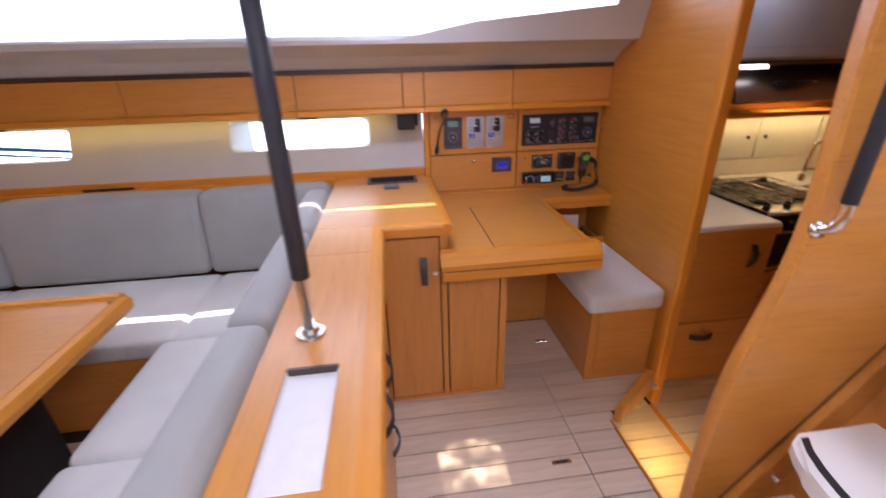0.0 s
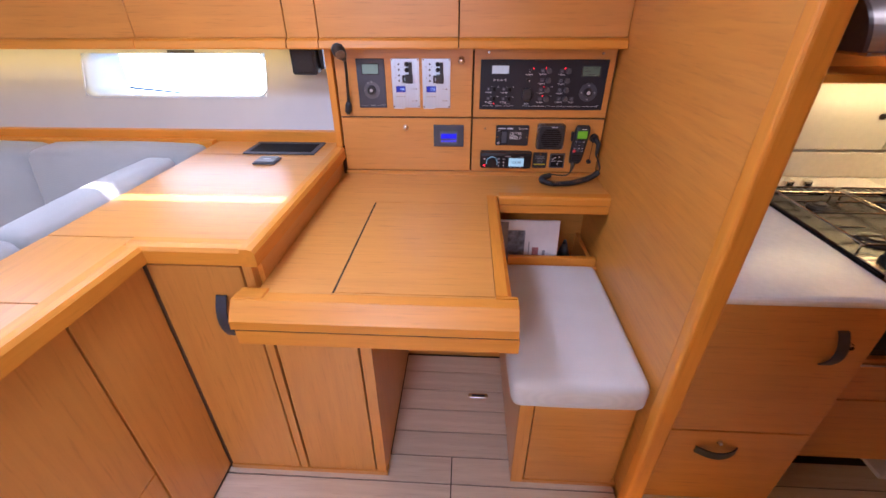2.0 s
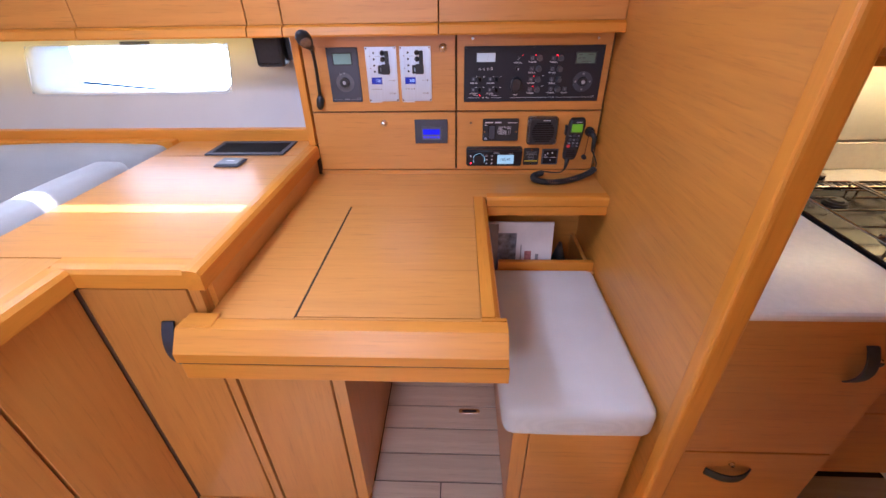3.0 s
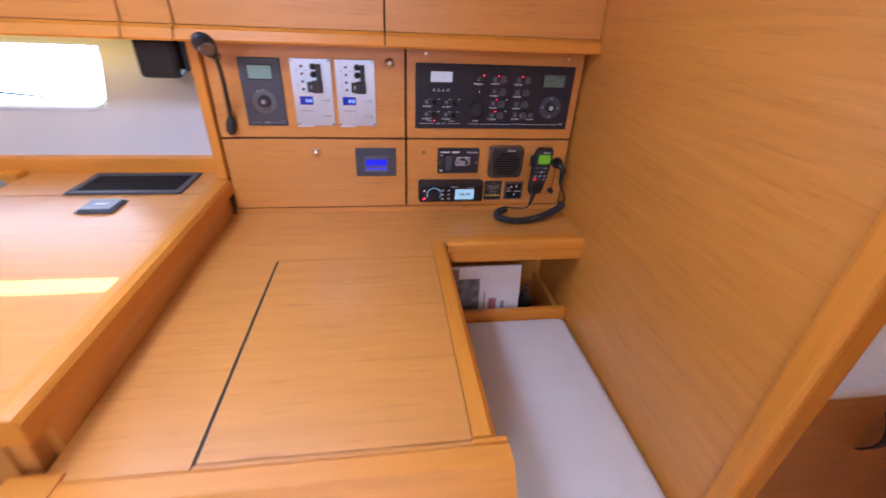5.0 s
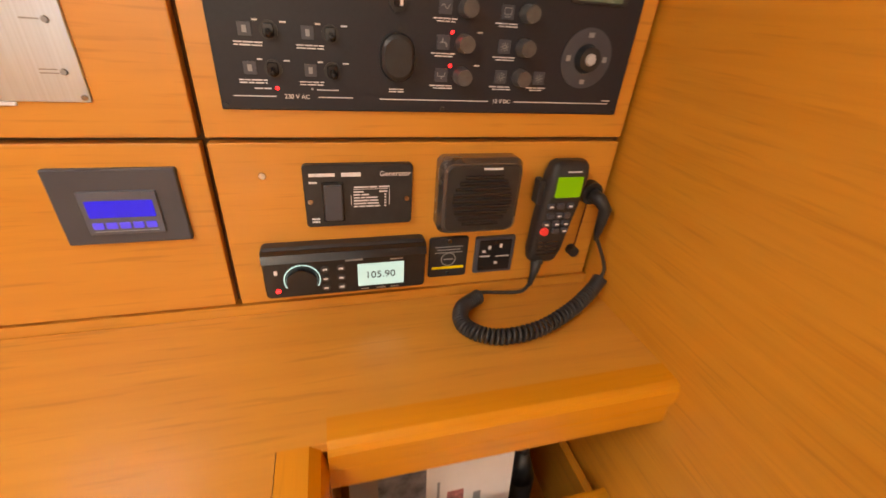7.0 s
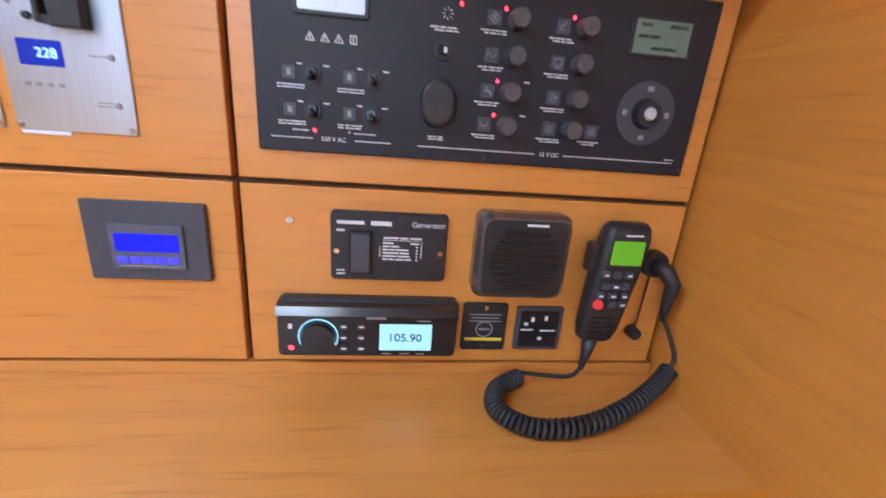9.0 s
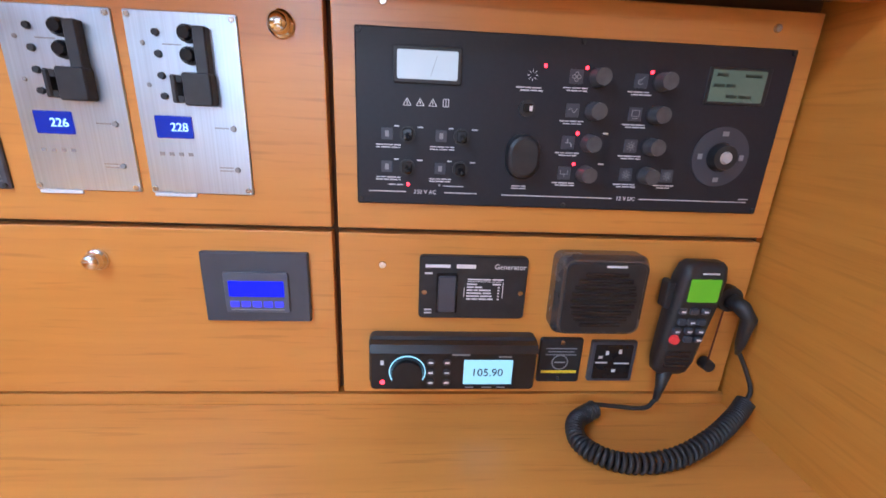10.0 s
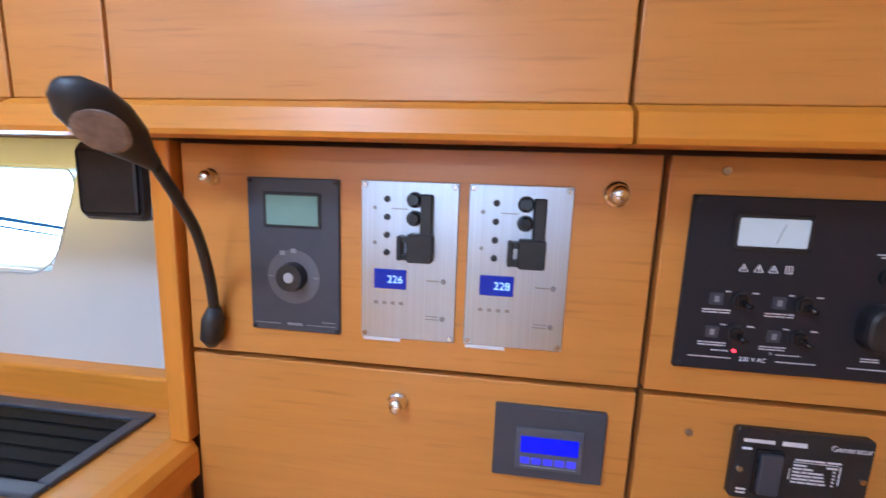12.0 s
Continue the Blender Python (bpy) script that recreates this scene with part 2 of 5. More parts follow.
M_CREAM = plain("cream_locker_door", (0.74, 0.72, 0.64), 0.4, var=0.03)


# ---------------------------------------------------------------- mesh helpers
def origin(ob):
    p = Vector((0, 0, 0))
    while ob is not None:
        p += ob.location
        ob = ob.parent
    return p


def thing(name, at, label, category, group="", kind=""):
    ob = new(name)
    ob.empty_display_size = 0.05
    ob.location = at
    return tagged(ob, label, category, group, kind)


def part(name, bm, mat, parent=None, label="", smooth=False):
    bmesh.ops.recalc_face_normals(bm, faces=bm.faces)
    me = bpy.data.meshes.new(name)
    if parent is not None:
        bmesh.ops.translate(bm, verts=bm.verts, vec=-origin(parent))
    bm.to_mesh(me)
    bm.free()
    me.materials.append(mat)
    if smooth:
        for p in me.polygons:
            p.use_smooth = True
    ob = new(name, me)
    if parent is not None:
        ob.parent = parent
    if label:
        ob["label"] = label
    return ob


def solid(name, bm, mat, label, category="", group="", kind="", smooth=False):
    vs = [v.co for v in bm.verts]
    c = Vector(((min(v.x for v in vs) + max(v.x for v in vs)) / 2, (min(v.y for v in vs) + max(v.y for v in vs)) / 2, min(v.z for v in vs)))
    bmesh.ops.translate(bm, verts=bm.verts, vec=-c)
    ob = part(name, bm, mat, None, "", smooth)
    ob.location = c
    return tagged(ob, label, category, group, kind)


def bx(x0, x1, y0, y1, z0, z1, bev=0.0, seg=2, bm=None):
    own = bm is None
    bm = bmesh.new() if own else bm
    r = bmesh.ops.create_cube(bm, size=1.0)
    for v in r["verts"]:
        v.co = Vector((x0 + (v.co.x + 0.5) * (x1 - x0), y0 + (v.co.y + 0.5) * (y1 - y0), z0 + (v.co.z + 0.5) * (z1 - z0)))
    if bev:
        es = list({e for v in r["verts"] for e in v.link_edges})
        bmesh.ops.bevel(bm, geom=es, offset=bev, segments=seg, affect="EDGES", profile=0.5)
    return bm


def cyl(p, q, r0, r1=None, seg=20, bm=None, caps=True):
    own = bm is None
    bm = bmesh.new() if own else bm
    p, q = Vector(p), Vector(q)
    r1 = r0 if r1 is None else r1
    d = q - p
    m = Matrix.Translation((p + q) / 2) @ d.to_track_quat("Z", "Y").to_matrix().to_4x4()
    bmesh.ops.create_cone(bm, cap_ends=caps, segments=seg, radius1=r0, radius2=r1, depth=d.length, matrix=m)
    return bm


def rrect(w, h, r, seg=5):
    pts = []
    for cx, cy, a0 in ((w / 2 - r, h / 2 - r, 0), (-w / 2 + r, h / 2 - r, 90), (-w / 2 + r, -h / 2 + r, 180), (w / 2 - r, -h / 2 + r, 270)):
        for k in range(seg + 1):
            a = radians(a0 + 90 * k / seg)
            pts.append((cx + r * math.cos(a), cy + r * math.sin(a)))
    return pts


def loft(rings, cap=True, bm=None):
    """Closed rings of equal length, one after another."""
    bm = bmesh.new() if bm is None else bm
    vs = [[bm.verts.new(p) for p in ring] for ring in rings]
    n = len(rings[0])
    for a, b in zip(vs, vs[1:]):
        for k in range(n):
            bm.faces.new((a[k], a[(k + 1) % n], b[(k + 1) % n], b[k]))
    if cap:
        bm.faces.new(vs[0])
        bm.faces.new(vs[-1])
    return bm


def plate(x0, x1, z0, z1, y, d, r=0.004, soft=0.0015, bm=None):
    """Rounded plate standing on the wall plane y, proud by d towards the room."""
    cx, cz, w, h = (x0 + x1) / 2, (z0 + z1) / 2, x1 - x0, z1 - z0
    def ring(g, yy):
        return [(cx + px, yy, cz + pz) for px, pz in rrect(w - 2 * g, h - 2 * g, max(r - g, 0.0006))]
    return loft([ring(0, y), ring(0, y - d + soft), ring(soft * 0.9, y - d)], bm=bm)


def tube(pts, r, seg=8, bm=None, cap=True):
    """Round tube along points; r one number or one for each point."""
    pts = [Vector(p) for p in pts]
    rs = r if isinstance(r, (list, tuple)) else [r] * len(pts)
    rings, up = [], None
    for k, p in enumerate(pts):
        d = (pts[min(k + 1, len(pts) - 1)] - pts[max(k - 1, 0)]).normalized()
        if up is None:
            up = d.orthogonal().normalized()
        up = (up - d * up.dot(d)).normalized()
        side = d.cross(up)
        rings.append([p + rs[k] * (math.cos(2 * math.pi * j / seg) * up + math.sin(2 * math.pi * j / seg) * side) for j in range(seg)])
    return loft(rings, cap, bm)


def spline(pts, n=10):
    """Smooth curve through points."""
    P = [Vector(p) for p in pts]
    P = [2 * P[0] - P[1]] + P + [2 * P[-1] - P[-2]]
    out = []
    for a, b, c, d in zip(P, P[1:], P[2:], P[3:]):
        for k in range(n):
            t = k / n
            out.append(0.5 * ((2 * b) + (c - a) * t + (2 * a - 5 * b + 4 * c - d) * t * t + (3 * b - a - 3 * c + d) * t ** 3))
    return out + [P[-2]]


def prism(profile, axis, a, b, bm=None):
    """Closed profile of (u, v) pushed along an axis: x -> (y, z), y -> (x, z), z -> (x, y)."""
    def at(u, v, w):
        return {"x": (w, u, v), "y": (u, w, v), "z": (u, v, w)}[axis]
    return loft([[at(u, v, a) for u, v in profile], [at(u, v, b) for u, v in profile]], bm=bm)


def pillow(x0, x1, y0, y1, z0, z1, r=0.03, puff=0.012, axis="z"):
    """Upholstered block with rounded edges and slightly crowned faces."""
    bm = bx(x0, x1, y0, y1, z0, z1)
    bmesh.ops.subdivide_edges(bm, edges=bm.edges, cuts=7, use_grid_fill=True)
    for v in bm.verts:
        for k, (lo, hi) in enumerate(((x0, x1), (y0, y1), (z0, z1))):
            ll = hi - lo
            i = round((v.co[k] - lo) / ll * 8)
            v.co[k] = lo + (0, 0.3 * r, r, ll * 0.3, ll * 0.5, ll * 0.7, ll - r, ll - 0.3 * r, ll)[i] if ll > 4 * r else v.co[k]
    c = Vector(((x0 + x1) / 2, (y0 + y1) / 2, (z0 + z1) / 2))
    h = Vector((x1 - x0, y1 - y0, z1 - z0)) / 2
    for v in bm.verts:
        d = v.co - c
        inner = Vector([max(-h[k] + r, min(h[k] - r, d[k])) for k in range(3)])
        out = d - inner
        if out.length > 1e-6:
            out = out.normalized() * r
        u = Vector([d[k] / h[k] for k in range(3)])
        crown = Vector((0, 0, 0))
        for k in range(3):
            o = [j for j in range(3) if j != k]
            if abs(abs(u[k]) - 1) < 1e-4:
                crown[k] += math.copysign(puff * (1 - u[o[0]] ** 2) * (1 - u[o[1]] ** 2), u[k])
        v.co = c + inner + out + crown
    return bm


def words(s, x, z, size, y, mat, parent, name="lettering", align="CENTER"):
    cu = bpy.data.curves.new("t", "FONT")
    cu.body, cu.size, cu.align_x, cu.align_y, cu.extrude = s, size, align, "CENTER", 0.0003
    tmp = bpy.data.objects.new("t", cu)
    scene.collection.objects.link(tmp)
    bpy.context.view_layer.update()
    me = bpy.data.meshes.new_from_object(tmp.evaluated_get(bpy.context.evaluated_depsgraph_get()))
    bpy.data.objects.remove(tmp)
    me.transform(Matrix.Translation(Vector((x, y, z)) - origin(parent)) @ Matrix.Rotation(radians(90), 4, "X"))
    me.materials.clear()
    me.materials.append(mat)
    ob = new(name, me)
    ob.parent = parent
    return ob


def bars(rects, y, mat, parent, name="lettering"):
    """Unreadable print: flat bars (x, z, w, h) on the plane y."""
    for x, z, w, h in rects:
        part(name, bx(x - w / 2, x + w / 2, y - 0.0006, y, z - h / 2, z + h / 2), mat, parent)


# ---------------------------------------------------------------- setting
GZ = -0.14                                    # galley sole, one step down
PW, GAP = 0.10, 0.0055                         # plank width and caulking


def structure(name, bm, mat, label, cat, smooth=False):
    return solid(name, bm, mat, label, cat, kind="structure", smooth=smooth)


# cabin sole: dark bed, planks laid on it at the end of the file
bm = prism([(-3.2, -1.7), (0.90, -1.7), (0.90, 1.30), (1.20, 1.475), (1.25, 1.52), (1.25, 2.25), (-3.2, 2.25)], "z", -0.06, -0.006)
floor = structure("floor", bm, M_CAULK_SHADE, "pale laminate cabin sole with dark caulking lines", "floor")
bm = bx(0.80, 3.1, 0.82, 2.6, GZ - 0.05, GZ - 0.006)
galley_floor = structure("floor_galley", bm, M_CAULK_SHADE, "pale plank galley sole one step below the saloon", "floor")
bm = bx(0.902, 3.1, -1.7, 0.78, -0.06, -0.004)
structure("floor_aft", bm, M_CAULK_SHADE, "dark sole under the companionway ladder", "floor")
bm = bx(0.903, 0.913, 0.83, 1.297, GZ - 0.005, 0.004)
structure("trim_sole_edge", bm, M_TRIMY, "oak edging where the saloon sole drops to the galley", "trim")


def wall_y(z):
    return 2.47 + (z - 0.965) * 0.36


# hull side behind the saloon, with two long windows
WINS = [(-0.91, -0.115), (-2.56, -1.75)]
WZ0, WZ1 = 1.088, 1.250


def slope(bm, x0, x1, z0, z1, t=0.03):
    ring = lambda x: [(x, wall_y(z0), z0), (x, wall_y(z1), z1), (x, wall_y(z1) + t, z1), (x, wall_y(z0) + t, z0)]
    return loft([ring(x0), ring(x1)], bm=bm)


bm = bmesh.new()
slope(bm, -3.2, 0.20, 0.90, WZ0)
slope(bm, -3.2, 0.20, WZ1, 1.36)
for a, b in ((-3.2, -2.56), (-1.75, -0.91), (-0.115, 0.20)):
    slope(bm, a, b, WZ0, WZ1)
structure("wall_hull", bm, M_VINYL, "ivory vinyl-lined hull side above the settee", "wall")


def hull_window(n, x0, x1):
    w = thing("window_%d" % n, ((x0 + x1) / 2, wall_y(WZ0), WZ0), "long narrow hull window with deep white rounded reveal", "window", "hull windows", "structure")
    cx, cz = (x0 + x1) / 2, (WZ0 + WZ1) / 2
    def ring(w_, h_, r, y, dx=0.0, dz=0.0):
        return [(cx + dx + px, y + 0.36 * pz * (1 if y < 2.62 else 0), cz + dz + pz) for px, pz in rrect(w_, h_, r)]
    W, Hh = x1 - x0, WZ1 - WZ0
    y0 = wall_y(cz)
    bm = loft([ring(W + 0.012, Hh + 0.012, 0.045, y0 - 0.0005), ring(W + 0.008, Hh + 0.008, 0.042, y0 - 0.003),
               ring(W - 0.012, Hh - 0.008, 0.04, y0 + 0.02), ring(W - 0.13, Hh + 0.008, 0.012, y0 + 0.13, 0.02, -0.012), ring(W + 0.03, Hh + 0.07, 0.03, y0 + 0.135, 0.0, -0.012)], cap=False)
    part("window_frame", bm, M_REVEAL, w, smooth=True)
    bm = bx(x0 + 0.02, x1 - 0.02, y0 + 0.131, y0 + 0.137, WZ0 - 0.022, WZ1 - 0.004)
    p = part("pane", bm, M_GLASS, w)
    p.visible_shadow = False
    bm = bx((x0 + x1) / 2 - 0.012, (x0 + x1) / 2 + 0.10, wall_y(1.262) - 0.012, wall_y(1.262), 1.252, 1.262, 0.002)
    part("blind_catch", bm, M_DGREY, w)


for k, (a, b) in enumerate(WINS):
    hull_window(k + 1, a, b)

# neighbouring white topsides in glare beyond the hull windows
bm = bx(-9, 4, 5.0, 5.05, -0.8, 3.4)
structure("backdrop", bm, M_OUT, "glaring white daylight beyond the hull windows", "backdrop")
for x0, x1, z, h in ((-4.6, -1.6, 0.735, 0.052), (-4.6, -2.3, 0.655, 0.030)):
    bm = loft([[(x, 4.99, z - 0.10 * (x + 2.8)), (x, 4.99, z - 0.10 * (x + 2.8) - hh), (x, 4.995, z - 0.10 * (x + 2.8) - hh), (x, 4.995, z - 0.10 * (x + 2.8))] for x, hh in ((x0, h), (x1, 0.006))])
    structure("backdrop_stripe", bm, M_OUTB, "blue stripe on neighbouring white topsides", "backdrop")

# headliner: cove above the lockers, then the raked coachroof side with a long window
def liner(x0, x1, bm):
    cove = [(2.345, 1.512), (2.325, 1.530), (2.28, 1.565), (2.20, 1.60), (2.12, 1.625)]
    back = [(y + 0.03, z + 0.03) for y, z in reversed(cove)]
    return prism(cove + back, "x", x0, x1, bm)


bm = liner(-3.2, 1.2615, bmesh.new())
structure("ceiling_cove", bm, M_VINYL, "white padded headliner cove over the lockers", "ceiling")
bm = bmesh.new()
# sill of the coachroof window rises towards the bulkhead
def rake2(bm, x0, x1, za0, za1, zb0, zb1):
    yy = lambda z: 2.115 - (z - 1.63) * 0.35
    r = lambda x, a, b: [(x, yy(a), a), (x, yy(b), b), (x, yy(b) + 0.03, b), (x, yy(a) + 0.03, a)]
    return loft([r(x0, za0, za1), r(x1, zb0, zb1)], bm=bm)


rake2(bm, -3.2, 0.05, 1.615, 1.655, 1.615, 1.63)
rake2(bm, 0.05, 0.42, 1.615, 1.63, 1.615, 1.70)
rake2(bm, 0.42, 1.10, 1.615, 1.70, 1.615, 1.76)
rake2(bm, 1.10, 1.2615, 1.615, 1.97, 1.615, 1.97)
rake2(bm, -3.2, -3.1, 1.655, 1.97, 1.655, 1.97)
structure("wall_coachroof", bm, M_VINYL, "white coachroof side around the long upper window", "wall")
w = thing("window_3", (-1.0, 2.08, 1.65), "long raked coachroof window, overexposed daylight", "window", "", "structure")
bm = loft([[(x, 2.117, 1.655), (x, 2.017, 1.94), (x, 2.023, 1.942), (x, 2.123, 1.657)] for x in (-3.1, 1.1)])
part("pane", bm, M_GLASS, w).visible_shadow = False

# deckhead with hatch openings; saloon and starboard ones are added for daylight
bm = bmesh.new()
bx(-3.2, 3.1, 1.69, 2.03, 1.95, 2.0, bm=bm)
bx(-3.2, -0.02, 1.44, 1.69, 1.95, 2.0, bm=bm)
bx(0.25, 3.1, 1.44, 1.69, 1.95, 2.0, bm=bm)
bx(-3.2, 3.1, 0.85, 1.44, 1.95, 2.0, bm=bm)
bx(-3.2, -1.55, 0.25, 0.85, 1.95, 2.0, bm=bm)
bx(-0.85, 0.97, 0.25, 0.85, 1.95, 2.0, bm=bm)
bx(1.67, 3.1, 0.25, 0.85, 1.95, 2.0, bm=bm)
bx(0.97, 1.67, 0.72, 0.85, 1.95, 2.0, bm=bm)
bx(-3.2, -0.10, -1.8, 0.25, 1.95, 2.0, bm=bm)
bx(0.44, 0.97, -1.8, 0.25, 1.95, 2.0, bm=bm)
bx(-0.10, 0.44, -0.11, 0.25, 1.95, 2.0, bm=bm)
bx(-0.10, 0.44, -1.8, -0.59, 1.95, 2.0, bm=bm)
bx(1.67, 3.1, -1.8, 0.25, 1.95, 2.0, bm=bm)
bx(0.97, 1.67, -1.8, 0.12, 1.95, 2.0, bm=bm)
structure("ceiling", bm, M_VINYL, "white vinyl deckhead with nav hatch, companionway and added daylight openings", "ceiling")
# unseen cover added to keep direct sun off the steps
structure("roof_companionway_shade", bx(0.90, 1.75, 0.0, 0.84, 2.10, 2.13, 0.01), M_GEL, "unseen white cover added above the companionway to block the sun", "roof")
# unseen slabs added to shape the sun into thin stripes on counter and settee
bm = bmesh.new()
bx(-3.2, 0.12, 2.098, 2.5, 2.04, 2.07, bm=bm)
bx(0.12, 3.1, 2.01, 2.5, 2.04, 2.07, bm=bm)
structure("roof_sun_mask", bm, M_GEL, "unseen white slabs added above the coachroof window to narrow the sun to a slit", "roof")

# unseen slab added so no sun leaks in behind the lockers
structure("roof_sun_block", bx(-3.2, 3.1, 2.40, 2.80, 1.57, 1.60), M_GEL, "unseen white slab added outside the coachroof to block leaking sun", "roof")

# unseen sheet added to weaken and dapple the sun patch on the sole
structure("hatch_sun_filter", bx(-0.06, 0.29, 1.40, 1.73, 2.004, 2.012), M_SUN_FILTER, "unseen mottled sheet added over the nav hatch to dapple the sun", "hatch")

# plain closing walls
structure("wall_hull_nav", bx(0.191, 1.2617, 2.471, 2.491, -0.2, 0.82), M_WX, "oak lining of the hull side behind the chart table", "wall")
structure("wall_hull_lower", bx(-3.2, 0.19, 2.47, 2.49, -0.2, 0.899), M_WX, "oak lining of the hull side behind the settee", "wall")
# the long gap in this unseen wall is added behind the low fill
bm = bmesh.new()
bx(-3.2, 3.1, -1.8, -1.72, -0.2, 1.02, bm=bm)
bx(-3.2, 3.1, -1.8, -1.72, 1.28, 2.0, bm=bm)
bx(-3.2, -1.25, -1.8, -1.72, 1.02, 1.28, bm=bm)
bx(1.45, 3.1, -1.8, -1.72, 1.02, 1.28, bm=bm)
structure("wall_starboard", bm, M_WX, "plain oak-veneered opposite side of the saloon", "wall")
structure("wall_forward", bx(-3.28, -3.2, -1.8, 2.7, -0.2, 2.0), M_WY, "plain oak-veneered forward bulkhead", "wall")
structure("wall_aft", bx(3.1, 3.18, -1.8, 2.7, -0.2, 2.0), M_WY, "plain oak-veneered aft bulkhead", "wall")

# bulkhead between nav station and galley
prof = [(1.535, -0.14), (2.62, -0.14), (2.62, 1.56), (2.30, 1.62), (2.15, 1.68), (2.08, 1.90), (2.03, 1.949), (1.535, 1.949)]
bm = prism(prof, "x", 1.262, 1.301)
structure("wall_bulkhead", bm, M_WB, "oak-veneered bulkhead between chart table and galley", "wall")
bm = bx(1.250, 1.303, 1.488, 1.5345, -0.14, 1.95, 0.010, 3)
structure("trim_bulkhead_edge", bm, M_TRIMZ, "rounded solid oak edge of the bulkhead", "trim")

# low oak board across the corner of the sole
bm = loft([[(0.925 + dx, 1.275 + dy, z) for dx, dy, z in ((-0.012, 0.018, 0.0), (0.008, -0.012, 0.0), (0.008, -0.012, 0.085), (-0.012, 0.018, 0.085))],
           [(1.19 + dx, 1.455 + dy, z) for dx, dy, z in ((-0.012, 0.018, 0.0), (0.008, -0.012, 0.0), (0.008, -0.012, 0.125), (-0.012, 0.018, 0.125))]])
bmesh.ops.bevel(bm, geom=bm.edges[:], offset=0.006, segments=2, affect="EDGES")
solid("sole_board", bm, M_WY, "low oak threshold board across the corner of the sole", "threshold")

# ---------------------------------------------------------------- saloon console and settee
TZ = 0.805                                     # chart table height
CT = 0.92                                      # counter height
con = thing("console_cabinet", (-0.2, 0.6, 0), "oak-veneered settee-back cabinet with doors and leather pulls", "cabinet")
# carcass coloured dark so the door gaps read as shaded
part("body", bx(-0.315, -0.098, -1.0, 1.60, 0.0, CT - 0.048), M_GAP_SHADE, con)
part("corner_filler", bx(-0.0985, -0.0745, 1.574, 1.60, 0.0, CT - 0.048), M_GAP_SHADE, con)
part("plinth", bx(-0.096, -0.088, -1.0, 1.572, 0.0, 0.02), M_DARKWOOD, con)


def pull(parent, x, y, z, axis, l=0.115):
    """Leather strap pull bowed between two fixings; axis: the way it runs."""
    pts = []
    for k in range(11):
        u = k / 10 - 0.5
        out = 0.024 * (1 - (2 * u) ** 2)
        pts.append((u * l, out))
    h = 0.014
    def at(u, o, s):
        if axis == "xz":   # hangs on a y-facing front, runs along z
            return (x + s, y - o, z + u)
        if axis == "xx":   # y-facing front, runs along x
            return (x + u, y - o, z + s)
        return (x + o, y + s, z + u) if axis == "yz" else (x + o, y + u, z + s)
    rings = [[at(u, o + 0.002, -h), at(u, o + 0.002, h), at(u, o + 0.007, h), at(u, o + 0.007, -h)] for u, o in pts]
    hd = part("handle", loft(rings), M_LEATHER, parent, "dark leather strap pull")
    return hd


def knob(parent, x, y, z, r=0.009, d=0.014, axis="y", name="lock"):
    v = Vector((0, -1, 0)) if axis == "y" else Vector((1, 0, 0))
    p = Vector((x, y, z))
    bm = cyl(p, p + v * d * 0.45, r * 1.25, r * 1.25, 18)
    cyl(p + v * d * 0.45, p + v * d, r, r * 0.8, 18, bm)
    return part(name, bm, M_CHROME, parent, "round chrome push lock")


for y0, y1, z0, z1 in ((1.345, 1.569, 0.022, 0.868), (0.905, 1.339, 0.350, 0.868), (0.40, 0.899, 0.350, 0.868), (0.905, 1.339, 0.022, 0.344), (0.40, 0.899, 0.022, 0.344), (-0.20, 0.394, 0.022, 0.868), (-0.99, -0.206, 0.022, 0.868)):
    d = part("door", bx(-0.097, -0.08, y0, y1, z0, z1, 0.002), M_WZ, con)
    if (y0, z0) == (0.905, 0.350):
        pull(d, -0.08, 0.995, 0.675, "yz", 0.135)
        knob(d, -0.08, 0.950, 0.640, axis="x")
    if (y0, z0) == (0.40, 0.350):
        pull(d, -0.08, 0.825, 0.670, "yz", 0.15)
        knob(d, -0.08, 0.868, 0.700, axis="x")
    if (y0, z0) == (0.905, 0.022):
        pull(d, -0.08, 1.13, 0.235, "yy", 0.13)
        knob(d, -0.08, 1.15, 0.262, 0.007, axis="x")


def edge_profile(u0, v0, v1, t):
    return [(u0, v0), (u0 + t, v0), (u0 + t, v1 - 0.014), (u0 + t - 0.006, v1 - 0.004), (u0 + t - 0.02, v1), (u0, v1)]


top = thing("side_counter", (-0.2, 0.3, CT - 0.045), "long oak counter top along the settee back with solid edging", "counter top")
for x0, x1, y0, y1 in ((-0.33, -0.10, -1.0, 0.435), (-0.33, -0.265, 0.435, 0.735), (-0.152, -0.10, 0.435, 0.735), (-0.33, -0.10, 0.735, 1.333), (-0.33, -0.10, 1.337, 1.60)):
    part("board", bx(x0, x1, y0, y1, CT - 0.03, CT), M_WY, top)
bm = prism(edge_profile(-0.10, CT - 0.048, CT + 0.001, 0.045), "y", -1.0, 1.56)
part("edging", bm, M_TRIMY, top)
part("recess_rim", bx(-0.262, -0.155, 0.727, 0.7345, CT - 0.06, CT + 0.0015), M_DARKWOOD, top)
tray = thing("tray_insert", (-0.2085, 0.581, CT - 0.02), "white plastic tray insert sunk in the console top", "tray")
part("base", bx(-0.264, -0.153, 0.436, 0.726, CT - 0.020, CT - 0.014), M_PAPER, tray)
for x in (-0.2635, -0.1555):
    part("rim", bx(x, x + 0.002, 0.4365, 0.7255, CT - 0.0138, CT - 0.003), M_PAPER, tray)

